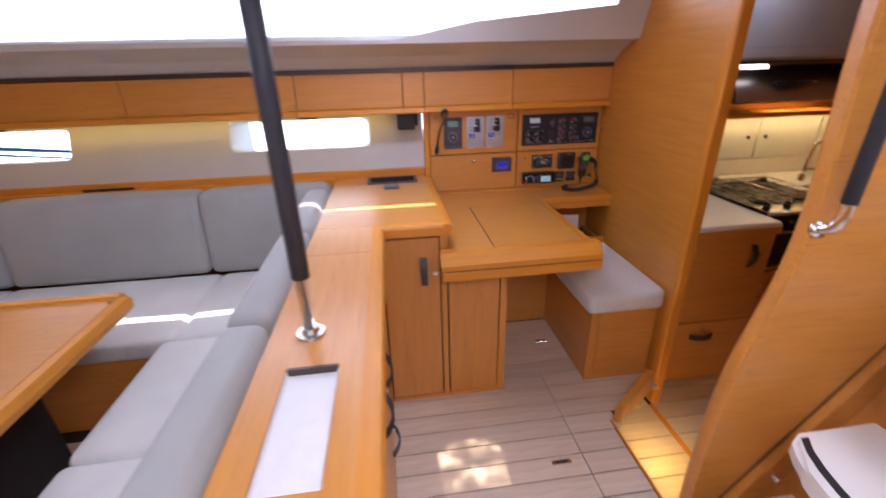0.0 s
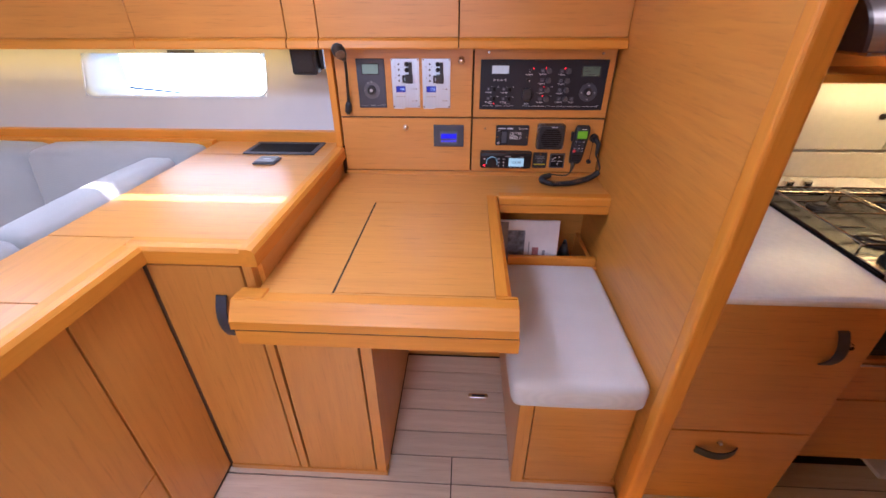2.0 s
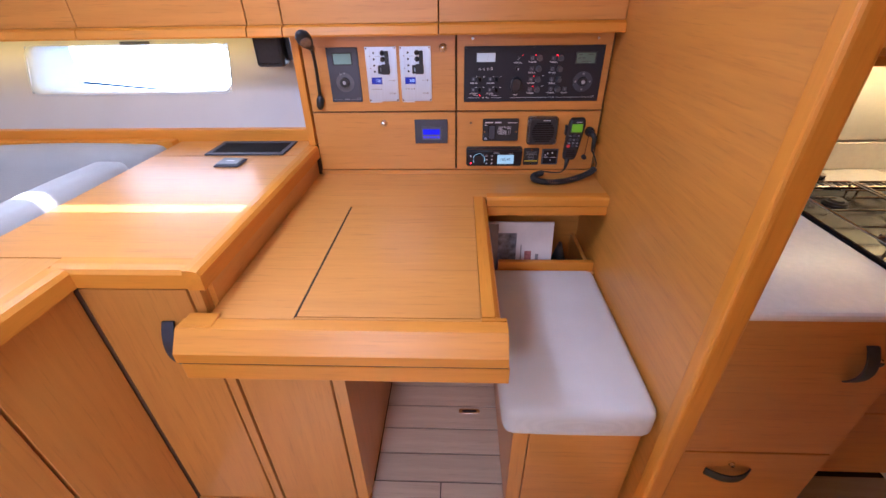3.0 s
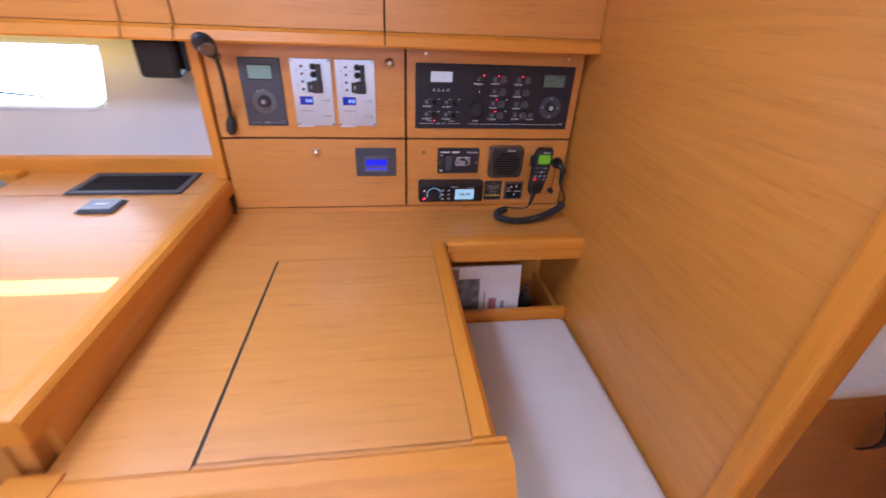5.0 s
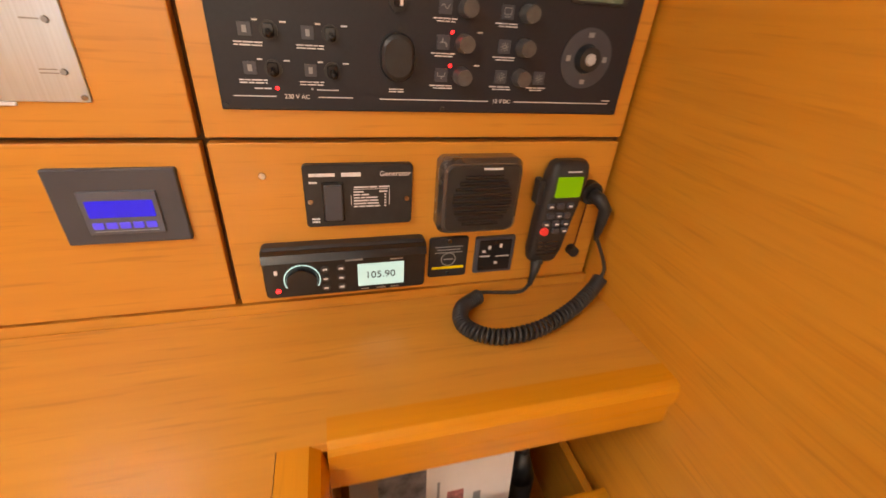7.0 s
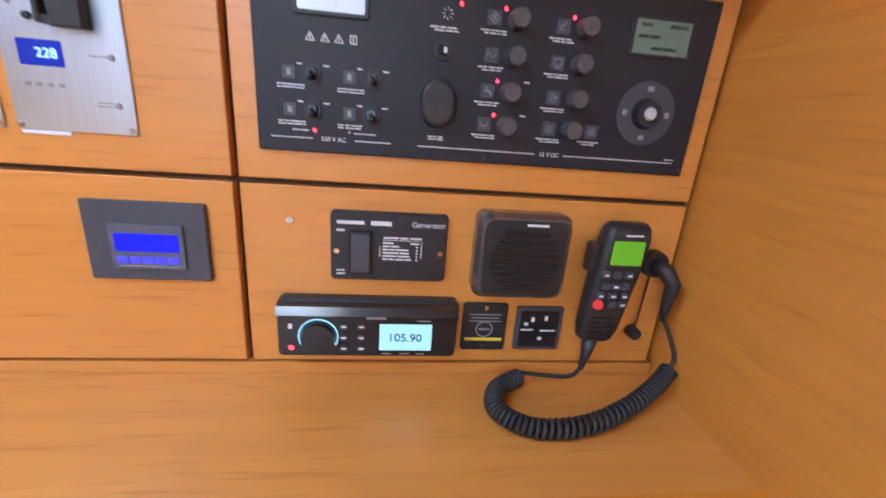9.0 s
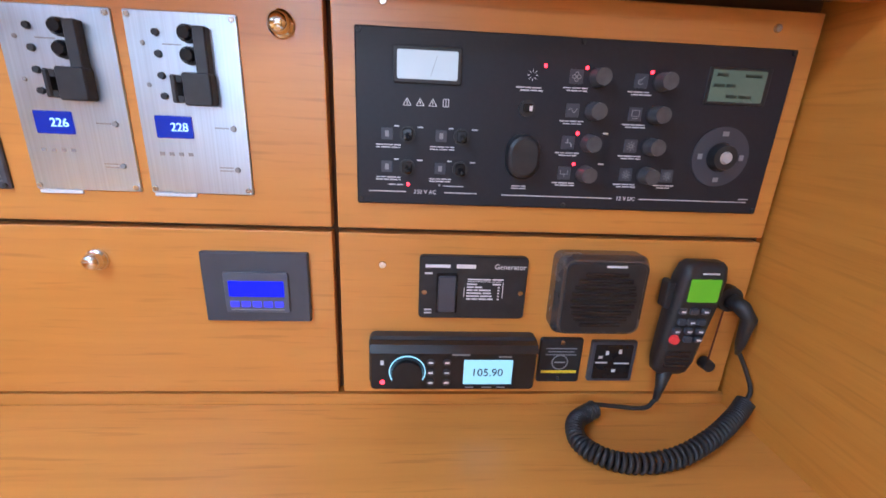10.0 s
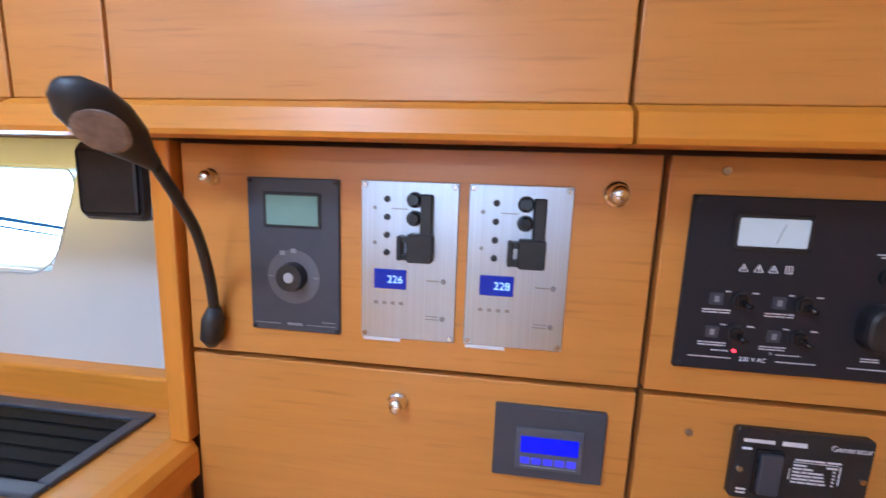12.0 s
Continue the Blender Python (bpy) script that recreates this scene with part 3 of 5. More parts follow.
post = thing("grab_post", (-0.232, 0.86, CT), "polished steel grab post with black leather sleeve", "grab post")
bm = cyl((-0.232, 0.86, CT), (-0.232, 0.86, CT + 0.008), 0.036, 0.034, 32)
cyl((-0.232, 0.86, CT + 0.008), (-0.232, 0.86, CT + 0.02), 0.022, 0.018, 24, bm)
part("flange", bm, M_STEELX, post)
part("pole", cyl((-0.232, 0.86, CT + 0.01), (-0.232, 0.86, 1.95), 0.0145, 0.0145, 20), M_CHROME, post, smooth=True)
part("sleeve", cyl((-0.232, 0.86, 1.075), (-0.232, 0.86, 1.90), 0.0205, 0.0205, 20), M_LEATHER, post, "black leather sleeve", smooth=True)

nct = thing("corner_counter", (0.0, 2.0, CT - 0.045), "oak counter beside the chart table with rounded edging", "counter top")
for y0, y1 in ((1.604, 2.268), (2.271, 2.44)):
    part("board", bx(-0.33, 0.19, y0, y1, CT - 0.03, CT), M_WX, nct)
part("side_edging", prism(edge_profile(0.19, CT - 0.048, CT + 0.001, 0.036), "y", 1.555, 2.388), M_TRIMY, nct)
bm = prism([(-v, w) for v, w in edge_profile(-1.605, CT - 0.048, CT + 0.001, 0.046)], "x", -0.10, 0.19)
part("front_edging", bm, M_TRIM, nct)
part("back_strip", bx(-3.1, 0.20, 2.441, 2.475, CT - 0.02, 0.965, 0.004), M_TRIM, nct)
part("side_panel", bx(0.192, 0.212, 1.60, 2.388, 0.70, CT - 0.050), M_WY, nct)

tc = thing("tall_cupboard", (0.05, 1.9, 0), "narrow oak cupboard with a leather pull beside the chart table", "cupboard")
part("body", bx(-0.078, 0.19, 1.588, 2.38, 0.0, 0.868), M_GAP_SHADE, tc)
d = part("door", bx(-0.0735, 0.168, 1.573, 1.589, 0.024, 0.858, 0.0015), M_WZ, tc)
pull(d, 0.10, 1.573, 0.705, "xz", 0.135)
knob(d, 0.15, 1.573, 0.695)
part("stile", bx(0.174, 0.1985, 1.573, 1.60, 0.0, 0.868, 0.001), M_WZ, tc)
part("plinth", bx(-0.078, 0.48, 1.570, 1.60, 0.0, 0.020, 0.001), M_WX, tc)

pd = thing("table_pedestal", (0.33, 1.9, 0), "oak-veneered pedestal carrying the chart table", "pedestal")
part("body", bx(0.200, 0.445, 1.590, 2.36, 0.021, 0.70), M_GAP_SHADE, pd)
part("front_panel", bx(0.206, 0.437, 1.574, 1.591, 0.022, 0.70, 0.0015), M_WZ, pd)
part("edge_post", bx(0.443, 0.475, 1.574, 2.36, 0.0, 0.70, 0.001), M_WZ, pd)
structure("trim_panel_foot", bx(0.223, 1.2605, 2.3895, 2.407, TZ - 0.001, 0.8195), M_WX, "oak fillet below the instrument doors", "trim")
structure("wall_footwell", bx(0.476, 1.26, 2.16, 2.18, 0.0, 0.50), M_WX, "oak back panel of the footwell under the chart table", "wall")

# ---------------------------------------------------------------- chart table
tb = thing("chart_table", (0.55, 1.9, 0.69), "oak chart table with hinged lid and raised solid front edge", "table")
part("carcass", bx(0.225, 0.818, 1.51, 2.37, 0.716, TZ - 0.013), M_WX, tb)
part("top_left", bx(0.213, 0.4005, 1.545, 2.0985, TZ - 0.012, TZ), M_WX, tb)
bm = bx(0.213, 0.804, 2.0985, 2.2055, TZ - 0.012, TZ)
bx(0.804, 0.8505, 2.1765, 2.2055, TZ - 0.012, TZ, bm=bm)
bx(0.213, 1.2612, 2.2055, 2.388, TZ - 0.012, TZ, bm=bm)
part("top_back", bm, M_WX, tb)
part("top_front", bx(0.403, 0.804, 1.5455, 1.5515, TZ - 0.012, TZ - 0.0004), M_WX, tb)
lid = part("lid", bx(0.4065, 0.8035, 1.5540, 2.0975, TZ - 0.012, TZ - 0.0002), M_WX, tb, "hinged oak veneered lid")
part("lid_gap", bx(0.4005, 0.4065, 1.5540, 2.0975, TZ - 0.014, TZ - 0.002), M_CAULK_SHADE, tb)
bm = prism([(1.475, 0.742), (1.475, 0.766), (1.477, 0.769), (1.500, 0.7985), (1.507, TZ + 0.003), (1.540, TZ + 0.003), (1.546, TZ - 0.002), (1.546, 0.742)], "x", 0.165, 0.858)
part("front_edging", bm, M_TRIM, tb)
part("groove", bx(0.174, 0.858, 1.4785, 1.51, 0.7362, 0.7415), M_CAULK_SHADE, tb)
part("front_rail", bx(0.172, 0.862, 1.476, 1.53, 0.694, 0.736, 0.002), M_TRIM, tb)
bm = prism([(0.805, 0.742), (0.850, 0.742), (0.850, TZ - 0.03), (0.844, TZ - 0.008), (0.834, TZ + 0.001), (0.805, TZ + 0.001)], "y", 1.5575, 2.176)
part("side_edging", bm, M_TRIMY, tb)
part("corner_block", bx(0.8045, 0.858, 1.5465, 1.5545, 0.742, TZ + 0.001), M_TRIM, tb)
part("corner_gap", bx(0.8055, 0.848, 1.5545, 1.5575, 0.742, TZ - 0.006), M_GAP_SHADE, tb)
part("end_cap", bx(0.172, 0.240, 1.512, 1.556, TZ - 0.02, TZ + 0.0065, 0.002), M_TRIM, tb)
part("side_rail", bx(0.818, 0.846, 1.532, 2.18, 0.704, 0.739, 0.002), M_TRIMY, tb)
bm = prism([(2.168, 0.773), (2.168, TZ - 0.010), (2.171, TZ - 0.002), (2.178, TZ + 0.001), (2.205, TZ + 0.001), (2.205, 0.773)], "x", 0.8505, 1.2612)
part("shelf_edging", bm, M_TRIM, tb)
part("shelf_groove", bx(0.852, 1.2608, 2.1735, 2.19, 0.7695, 0.7735), M_GAP_SHADE, tb)
part("shelf_rail", bx(0.847, 1.2612, 2.170, 2.19, 0.737, 0.770, 0.002), M_TRIM, tb)

# stowage bin behind the seat, with booklet and torch
bn = thing("stowage_bin", (1.06, 2.29, 0.36), "open oak stowage bin behind the nav seat", "bin")
part("bottom", bx(0.849, 1.259, 2.185, 2.45, 0.34, 0.355), M_WX, bn)
part("back", bx(0.849, 1.2612, 2.451, 2.463, 0.34, 0.74), M_WX, bn)
part("side", bx(0.836, 0.848, 2.191, 2.463, 0.34, 0.69), M_WY, bn)
part("lip", bx(0.905, 1.259, 2.183, 2.203, 0.34, 0.535, 0.002), M_TRIM, bn)
part("divider", bx(1.236, 1.252, 2.204, 2.45, 0.355, 0.512, 0.002), M_WY, bn)

# nav seat
ns = thing("box_seat", (1.08, 1.87, 0), "oak-veneered box seat at the chart table", "seat")
part("body", bx(0.905, 1.255, 1.592, 2.182, 0.0, 0.402), M_WY, ns)
part("front_frame", bx(0.904, 0.944, 1.572, 1.593, 0.0, 0.402), M_WZ, ns)
part("front_panel", bx(0.949, 1.238, 1.574, 1.593, 0.018, 0.402, 0.0015), M_WX, ns)
part("kick_strip", bx(0.945, 1.258, 1.572, 1.593, 0.0, 0.015), M_WX, ns)
solid("nav_seat_cushion", pillow(0.872, 1.256, 1.548, 2.18, 0.405, 0.512, 0.028, 0.006), M_FABL, "pale grey upholstered seat cushion at the chart table", "cushion", smooth=True)

# settee
SZ = 0.48
st = thing("bench", (-1.6, 1.9, 0), "oak settee base along the hull side", "settee")
part("front", bx(-3.15, -0.46, 1.62, 1.64, 0.0, 0.36), M_WX, st)
part("deck", bx(-3.15, -0.34, 1.62, 2.40, 0.36, 0.375), M_WX, st)
st2 = thing("bench", (-0.7, 0.8, 0), "oak settee base along the console", "settee")
part("front", bx(-1.02, -1.0, -0.9, 1.60, 0.0, 0.36), M_WY, st2)
part("deck", bx(-1.02, -0.335, -0.9, 1.61, 0.36, 0.375), M_WX, st2)
for k, (a, b) in enumerate(((-0.985, -0.46), (-2.05, -0.99), (-3.12, -2.055))):
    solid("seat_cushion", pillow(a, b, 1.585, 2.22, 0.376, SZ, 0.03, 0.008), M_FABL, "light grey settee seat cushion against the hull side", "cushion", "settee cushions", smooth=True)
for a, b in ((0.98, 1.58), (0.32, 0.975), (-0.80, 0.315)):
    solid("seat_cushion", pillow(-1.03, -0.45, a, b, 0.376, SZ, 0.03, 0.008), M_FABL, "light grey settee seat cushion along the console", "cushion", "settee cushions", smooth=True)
for a, b in ((-1.045, -0.36), (-2.05, -1.05), (-3.12, -2.055)):
    bm = pillow(a, b, 2.19, 2.36, SZ + 0.002, 0.925, 0.04, 0.012)
    for v in bm.verts:
        v.co.y += (v.co.z - SZ) * 0.14
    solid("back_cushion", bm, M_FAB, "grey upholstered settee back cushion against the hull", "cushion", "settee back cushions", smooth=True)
for a, b in ((1.56, 2.17), (0.915, 1.552), (0.30, 0.907), (-0.80, 0.292)):
    bm = pillow(-0.455, -0.335, a, b, SZ + 0.002, 0.945, 0.035, 0.010)
    for v in bm.verts:
        v.co.x += max(0, v.co.z - SZ - 0.1) * 0.05 - 0.02
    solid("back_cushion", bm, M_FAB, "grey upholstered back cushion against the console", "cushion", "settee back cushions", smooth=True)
bm = bx(-1.69, -1.43, 2.415, 2.435, 0.905, 0.945, 0.004)
solid("ledge_vent", bm, M_BLK, "dark slotted vent in the oak ledge", "vent")
part_ledge = bx(-3.1, -0.34, 2.40, 2.4405, CT - 0.03, CT + 0.012, 0.003)
solid("settee_ledge", part_ledge, M_TRIM, "oak ledge behind the settee back", "ledge")

# saloon table
dt = thing("saloon_table", (-1.75, 1.0, 0), "oak saloon table with raised rounded fiddle edge", "table")
part("top", bx(-2.4, -1.10, 0.2, 1.54, 0.685, 0.712), M_WX, dt)
bm = prism([(-1.105, 0.66), (-1.068, 0.66), (-1.055, 0.69), (-1.062, 0.72), (-1.08, 0.728), (-1.098, 0.722), (-1.105, 0.712)], "y", 0.2, 1.53)
part("side_fiddle", bm, M_TRIMY, dt)
bm = prism([(1.535, 0.66), (1.572, 0.66), (1.585, 0.69), (1.578, 0.72), (1.56, 0.728), (1.542, 0.722), (1.535, 0.712)], "x", -2.4, -1.10)
part("front_fiddle", bm, M_TRIM, dt)
bm = cyl((-1.10, 1.53, 0.66), (-1.10, 1.53, 0.715), 0.045, 0.045, 24)
bmesh.ops.bevel(bm, geom=[e for e in bm.edges if abs(e.verts[0].co.z - e.verts[1].co.z) < 1e-4], offset=0.012, segments=3, affect="EDGES")
part("corner", bm, M_TRIM, dt, smooth=True)
part("leg", bx(-1.45, -1.30, 0.9, 1.3, 0.0, 0.685, 0.01), M_BLK, dt, "black table pedestal")
part("foot", bx(-1.5, -1.25, 0.8, 1.4, 0.0, 0.06, 0.01), M_WX, dt)

# ---------------------------------------------------------------- upper lockers
LOCK = [(-3.15, -2.1), (-2.096, -1.30), (-1.296, -0.472), (-0.468, 0.083), (0.087, 0.197), (0.201, 0.688), (0.692, 1.26)]
for k, (a, b) in enumerate(LOCK):
    u = thing("overhead_locker", ((a + b) / 2, 2.40, 1.285), "oak overhead locker front above the chart table" if a > 0.1 else "oak overhead locker front above the hull windows", "locker", "overhead lockers")
    part("door", bx(a, b, 2.337, 2.353, 1.3205, 1.490, 0.0015), M_WX, u)
    bm = prism([(2.360, 1.286), (2.318, 1.286), (2.316, 1.291), (2.322, 1.312), (2.334, 1.3195), (2.360, 1.3195)], "x", a, b)
    part("fiddle_rail", bm, M_TRIM, u)
    part("body", bx(a, b, 2.3535, 2.595, 1.300, 1.50), M_GAP_SHADE, u)
# added backing stops daylight leaking between lockers; its dark colour imitates shade
structure("wall_locker_back", bx(-3.15, 1.261, 2.372, 2.40, 1.296, 1.502), M_GAP_SHADE, "backing added behind the overhead lockers against leaking daylight, coloured dark for shade", "wall")
structure("trim_locker_top", bx(-3.15, 1.26, 2.334, 2.36, 1.491, 1.513, 0.002), M_DARKWOOD, "dark strip along the top of the overhead lockers", "trim")

# ---------------------------------------------------------------- galley
gc = thing("galley_cabinet", (1.57, 1.9, GZ), "oak galley cabinet with door and drawer", "cabinet")
part("body", bx(1.305, 1.83, 1.64, 2.42, GZ, 0.755), M_WZ, gc)
part("rail", bx(1.308, 1.828, 1.600, 1.639, 0.735, 0.775), M_WX, gc)
d = part("door", bx(1.335, 1.826, 1.620, 1.639, 0.255, 0.728, 0.0015), M_WX, gc)
pull(d, 1.72, 1.62, 0.62, "xz", 0.12)
knob(d, 1.755, 1.62, 0.63)
# dark strips stand in for the shade above door and drawer
for z in (0.7285, 0.2485):
    part("joint", bx(1.335, 1.826, 1.630, 1.6385, z, z + 0.006), M_CAULK_SHADE, gc)
d = part("drawer", bx(1.335, 1.826, 1.620, 1.639, GZ + 0.02, 0.248, 0.0015), M_WX, gc)
pull(d, 1.56, 1.62, 0.165, "xx", 0.13)
knob(d, 1.56, 1.62, 0.205, 0.007)
part("stile", bx(1.307, 1.332, 1.618, 1.639, GZ, 0.712), M_WZ, gc)
gw = thing("galley_worktop", (1.55, 2.0, 0.776), "ivory solid-surface galley worktop with rounded front edge", "worktop")
part("slab", bx(1.305, 1.80, 1.606, 2.434, 0.776, 0.802), M_SOLID, gw)
part("front_edge", prism([(1.606, 0.776), (1.590, 0.776), (1.585, 0.781), (1.583, 0.789), (1.585, 0.796), (1.590, 0.801), (1.598, 0.8025), (1.606, 0.8025)], "x", 1.305, 1.80), M_SOLID, gw)
solid("galley_worktop_aft", bx(2.34, 3.09, 1.66, 2.44, 0.757, 0.802, 0.008, 3), M_SOLID, "ivory solid-surface worktop around the sink", "worktop")
solid("rear_worktop", bx(1.801, 2.339, 2.30, 2.44, 0.757, 0.802, 0.006, 3), M_SOLID, "ivory worktop strip behind the cooker", "worktop")

ck = thing("cooker", (2.07, 1.95, 0.45), "gimballed steel cooker with black glass hob and oven", "cooker")
part("body", bx(1.845, 2.315, 1.735, 2.28, 0.49, 0.79), M_BLK, ck)
part("hob", bx(1.807, 2.318, 1.690, 2.27, 0.79, 0.812, 0.005), M_BLKG, ck, "black glass hob")
part("hob_trim", bx(1.809, 2.316, 1.686, 1.772, 0.8123, 0.8165, 0.002), M_STEELX, ck, "polished steel hob strip")
part("front_rail", cyl((1.812, 1.683, 0.806), (2.314, 1.683, 0.806), 0.011, 0.011, 16), M_STEELX, ck, smooth=True)
part("control_strip", bx(1.84, 2.32, 1.706, 1.7345, 0.712, 0.786, 0.003), M_BLKG, ck)
bars([(1.90 + 0.085 * k, 0.748, 0.022, 0.004) for k in range(5)] + [(1.90 + 0.085 * k, 0.740, 0.012, 0.002) for k in range(5)], 1.7055, M_INKG, ck, "dial_marks")
part("oven_handle", tube([(1.845, 1.688, 0.702), (2.305, 1.688, 0.702)], 0.008), M_STEELX, ck, smooth=True)
for x in (1.87, 2.28):
    part("handle_bracket", cyl((x, 1.688, 0.702), (x, 1.7195, 0.702), 0.006, 0.006, 12), M_STEELX, ck)
part("oven_glass", bx(1.862, 2.30, 1.7195, 1.7345, 0.525, 0.692, 0.003), M_BLKG, ck, "dark oven door glass")
for k in range(4):
    x = 1.862 + 0.118 * k
    kn_ = part("knob", cyl((x, 1.748, 0.8167), (x, 1.748, 0.8285), 0.0175, 0.0165, 18), M_BLK, ck)
    part("grip", bx(x - 0.004, x + 0.004, 1.733, 1.763, 0.8287, 0.842, 0.002), M_BLK, kn_)
for x, y, r in ((1.93, 1.87, 0.045), (2.19, 1.88, 0.036), (1.94, 2.11, 0.034), (2.19, 2.12, 0.045)):
    bm = cyl((x, y, 0.8125), (x, y, 0.822), r, r * 0.9, 24)
    cyl((x, y, 0.822), (x, y, 0.828), r * 0.7, r * 0.6, 24, bm)
    part("burner", bm, M_GRATE, ck)
for x0, x1 in ((1.83, 2.055), (2.07, 2.295)):
    bm = bmesh.new()
    tube([(x0, 1.795, 0.842), (x1, 1.795, 0.842), (x1, 2.215, 0.842), (x0, 2.215, 0.842), (x0, 1.795, 0.842)], 0.0035, 6, bm)
    for y in (1.845, 1.90, 2.09, 2.145):
        tube([(x0, y, 0.842), (x0 + 0.085, y, 0.842)], 0.003, 6, bm)
        tube([(x1 - 0.085, y, 0.842), (x1, y, 0.842)], 0.003, 6, bm)
    for x in (x0 + 0.085, x1 - 0.085):
        tube([(x, 1.795, 0.842), (x, 1.835, 0.842)], 0.003, 6, bm)
        tube([(x, 2.17, 0.842), (x, 2.215, 0.842)], 0.003, 6, bm)
    tube([(x0, 2.0, 0.842), (x1, 2.0, 0.842)], 0.003, 6, bm)
    for x in (x0 + 0.01, x1 - 0.01):
        for y in (1.81, 2.20):
            tube([(x, y, 0.812), (x, y, 0.842)], 0.0035, 6, bm)
    part("pan_grate", bm, M_STEELX, ck, "bright wire pan grate")
vr = part("vent_rail", bx(1.815, 2.31, 2.228, 2.268, 0.812, 0.820, 0.003), M_STEELX, ck)
for k in range(18):
    part("slot", bx(1.833 + 0.026 * k, 1.847 + 0.026 * k, 2.236, 2.260, 0.8202, 0.8212), M_BLK, vr)
for x in (1.98, 2.05):
    bm = cyl((x, 2.33, 0.802), (x, 2.33, 0.825), 0.02, 0.018, 16)
    solid("worktop_knob", bm, M_CHROME, "small chrome knob on the worktop behind the cooker", "knob", "worktop knobs")
bm = cyl((2.27, 2.215, 0.8125), (2.27, 2.215, 0.838), 0.020, 0.024, 18)
solid("pan_clamp", bm, M_CHROME, "small chrome pan clamp on the corner of the hob", "clamp")
du = thing("drawer_unit", (2.07, 1.9, GZ), "dark oak drawer unit below the cooker", "drawer")
part("carcass", bx(1.835, 2.325, 1.742, 2.28, 0.0, 0.482), M_GAP_SHADE, du)
part("rail", bx(1.835, 2.325, 1.722, 1.7415, 0.455, 0.484, 0.002), M_WX, du)
part("steel_lip", bx(1.84, 2.32, 1.712, 1.7218, 0.462, 0.472, 0.002), M_STEELX, du, "thin steel lip")
dr = part("drawer", bx(1.838, 2.322, 1.722, 1.7415, 0.305, 0.450, 0.0015), M_WX, du)
knob(dr, 1.93, 1.722, 0.378)
part("kick_board", bx(1.838, 2.322, 1.722, 1.7415, 0.0, 0.300, 0.0015), M_WX, du)
solid("galley_cabinet_aft", bx(2.345, 3.09, 1.72, 2.42, 0.0, 0.755, 0.002), M_WX, "oak galley cabinet below the sink", "cabinet")
solid("galley_plinth", bx(1.832, 2.9, 1.95, 2.42, GZ, 0.0, 0.002), M_WX, "oak plinth below the cooker", "plinth")

tp = thing("galley_tap", (2.540, 2.22, 0.802), "chrome swan-neck galley mixer tap", "tap")
part("base", cyl((2.540, 2.22, 0.802), (2.540, 2.22, 0.84), 0.022, 0.018, 20), M_CHROME, tp)
part("spout", tube(spline([(2.540, 2.22, 0.83), (2.550, 2.213, 0.99), (2.562, 2.208, 1.028), (2.600, 2.20, 1.036), (2.770, 2.165, 1.038)], 5), 0.0105, 12), M_CHROME, tp, smooth=True)
part("lever", tube([(2.545, 2.205, 0.872), (2.580, 2.19, 0.874), (2.650, 2.165, 0.876)], [0.010, 0.008, 0.007], 10), M_CHROME, tp)
part("sprayer", cyl((2.700, 2.20, 0.802), (2.700, 2.20, 0.87), 0.014, 0.010, 16), M_CHROME, thing("galley_sprayer", (2.700, 2.2, 0.802), "small chrome soap pump at the sink", "soap pump"))
solid("sink_bowl", bx(2.42, 2.85, 1.78, 2.12, 0.8025, 0.806, 0.002), M_STEELX, "steel sink cover let into the worktop", "sink")

structure("wall_galley_back", bx(1.302, 3.1, 2.452, 2.48, 0.70, 1.5), M_CREAM, "cream galley back wall", "wall")
solid("backsplash", bx(1.303, 3.09, 2.436, 2.451, 0.803, 0.905, 0.003), M_SOLID, "ivory upstand behind the galley worktop", "upstand")
for a, b, kx in ((1.32, 2.360, 2.30), (2.374, 2.806, 2.425), (2.818, 3.06, 2.87)):
    u = thing("splash_locker", ((a + b) / 2, 2.44, 0.915), "cream sliding locker door with finger hole behind the cooker", "locker", "galley sliding doors")
    part("door", bx(a, b, 2.438, 2.4505, 0.915, 1.195, 0.003), M_CREAM, u)
    part("finger_hole", cyl((kx, 2.4375, 1.045), (kx, 2.430, 1.045), 0.011, 0.011, 16), M_BLK, u)
part("shelf", bx(1.303, 3.09, 2.20, 2.4505, 1.198, 1.225, 0.003), M_TRIM, thing("galley_shelf", (2.2, 2.3, 1.2), "oak underside of the galley locker lit by a warm strip", "shelf"))
gl = thing("galley_strip", (2.1, 2.38, 1.19), "warm yellow light strip under the galley locker", "light")
part("diffuser", bx(2.05, 2.9, 2.395, 2.41, 1.190, 1.1975, 0.001), M_WARMLED, gl)
bk = thing("galley_locker", (2.2, 2.4, 1.226), "oak galley locker recess around the cooker hood", "locker")
part("back", bx(1.303, 3.09, 2.40, 2.4505, 1.2255, 1.50), M_WX, bk)
hd = thing("cooker_hood", (2.15, 2.3, 1.28), "rounded steel cooker hood with dark handle slot", "cooker hood")
HX0, HX1 = 1.905, 2.72
arc = [(2.39 - 0.225 * math.cos(radians(a)), 1.292 + 0.176 * math.sin(radians(a))) for a in range(0, 91, 6)]
part("shell", prism([(2.39, 1.292)] + arc, "x", HX0, HX1), M_HOOD, hd, "curved polished steel front", smooth=False)
for x in (HX0 - 0.0145, HX1 + 0.0005):
    part("end_panel", prism([(2.39, 1.286)] + [(2.39 - 0.229 * math.cos(radians(a)), 1.290 + 0.181 * math.sin(radians(a))) for a in range(0, 91, 6)], "x", x, x + 0.014), M_DARKWOOD, hd, "dark quarter-round end panel")
part("lamp_lens", bx(2.20, 2.64, 2.24, 2.30, 1.2765, 1.2798), M_WARMLED, hd, "warm yellow hood lamp")
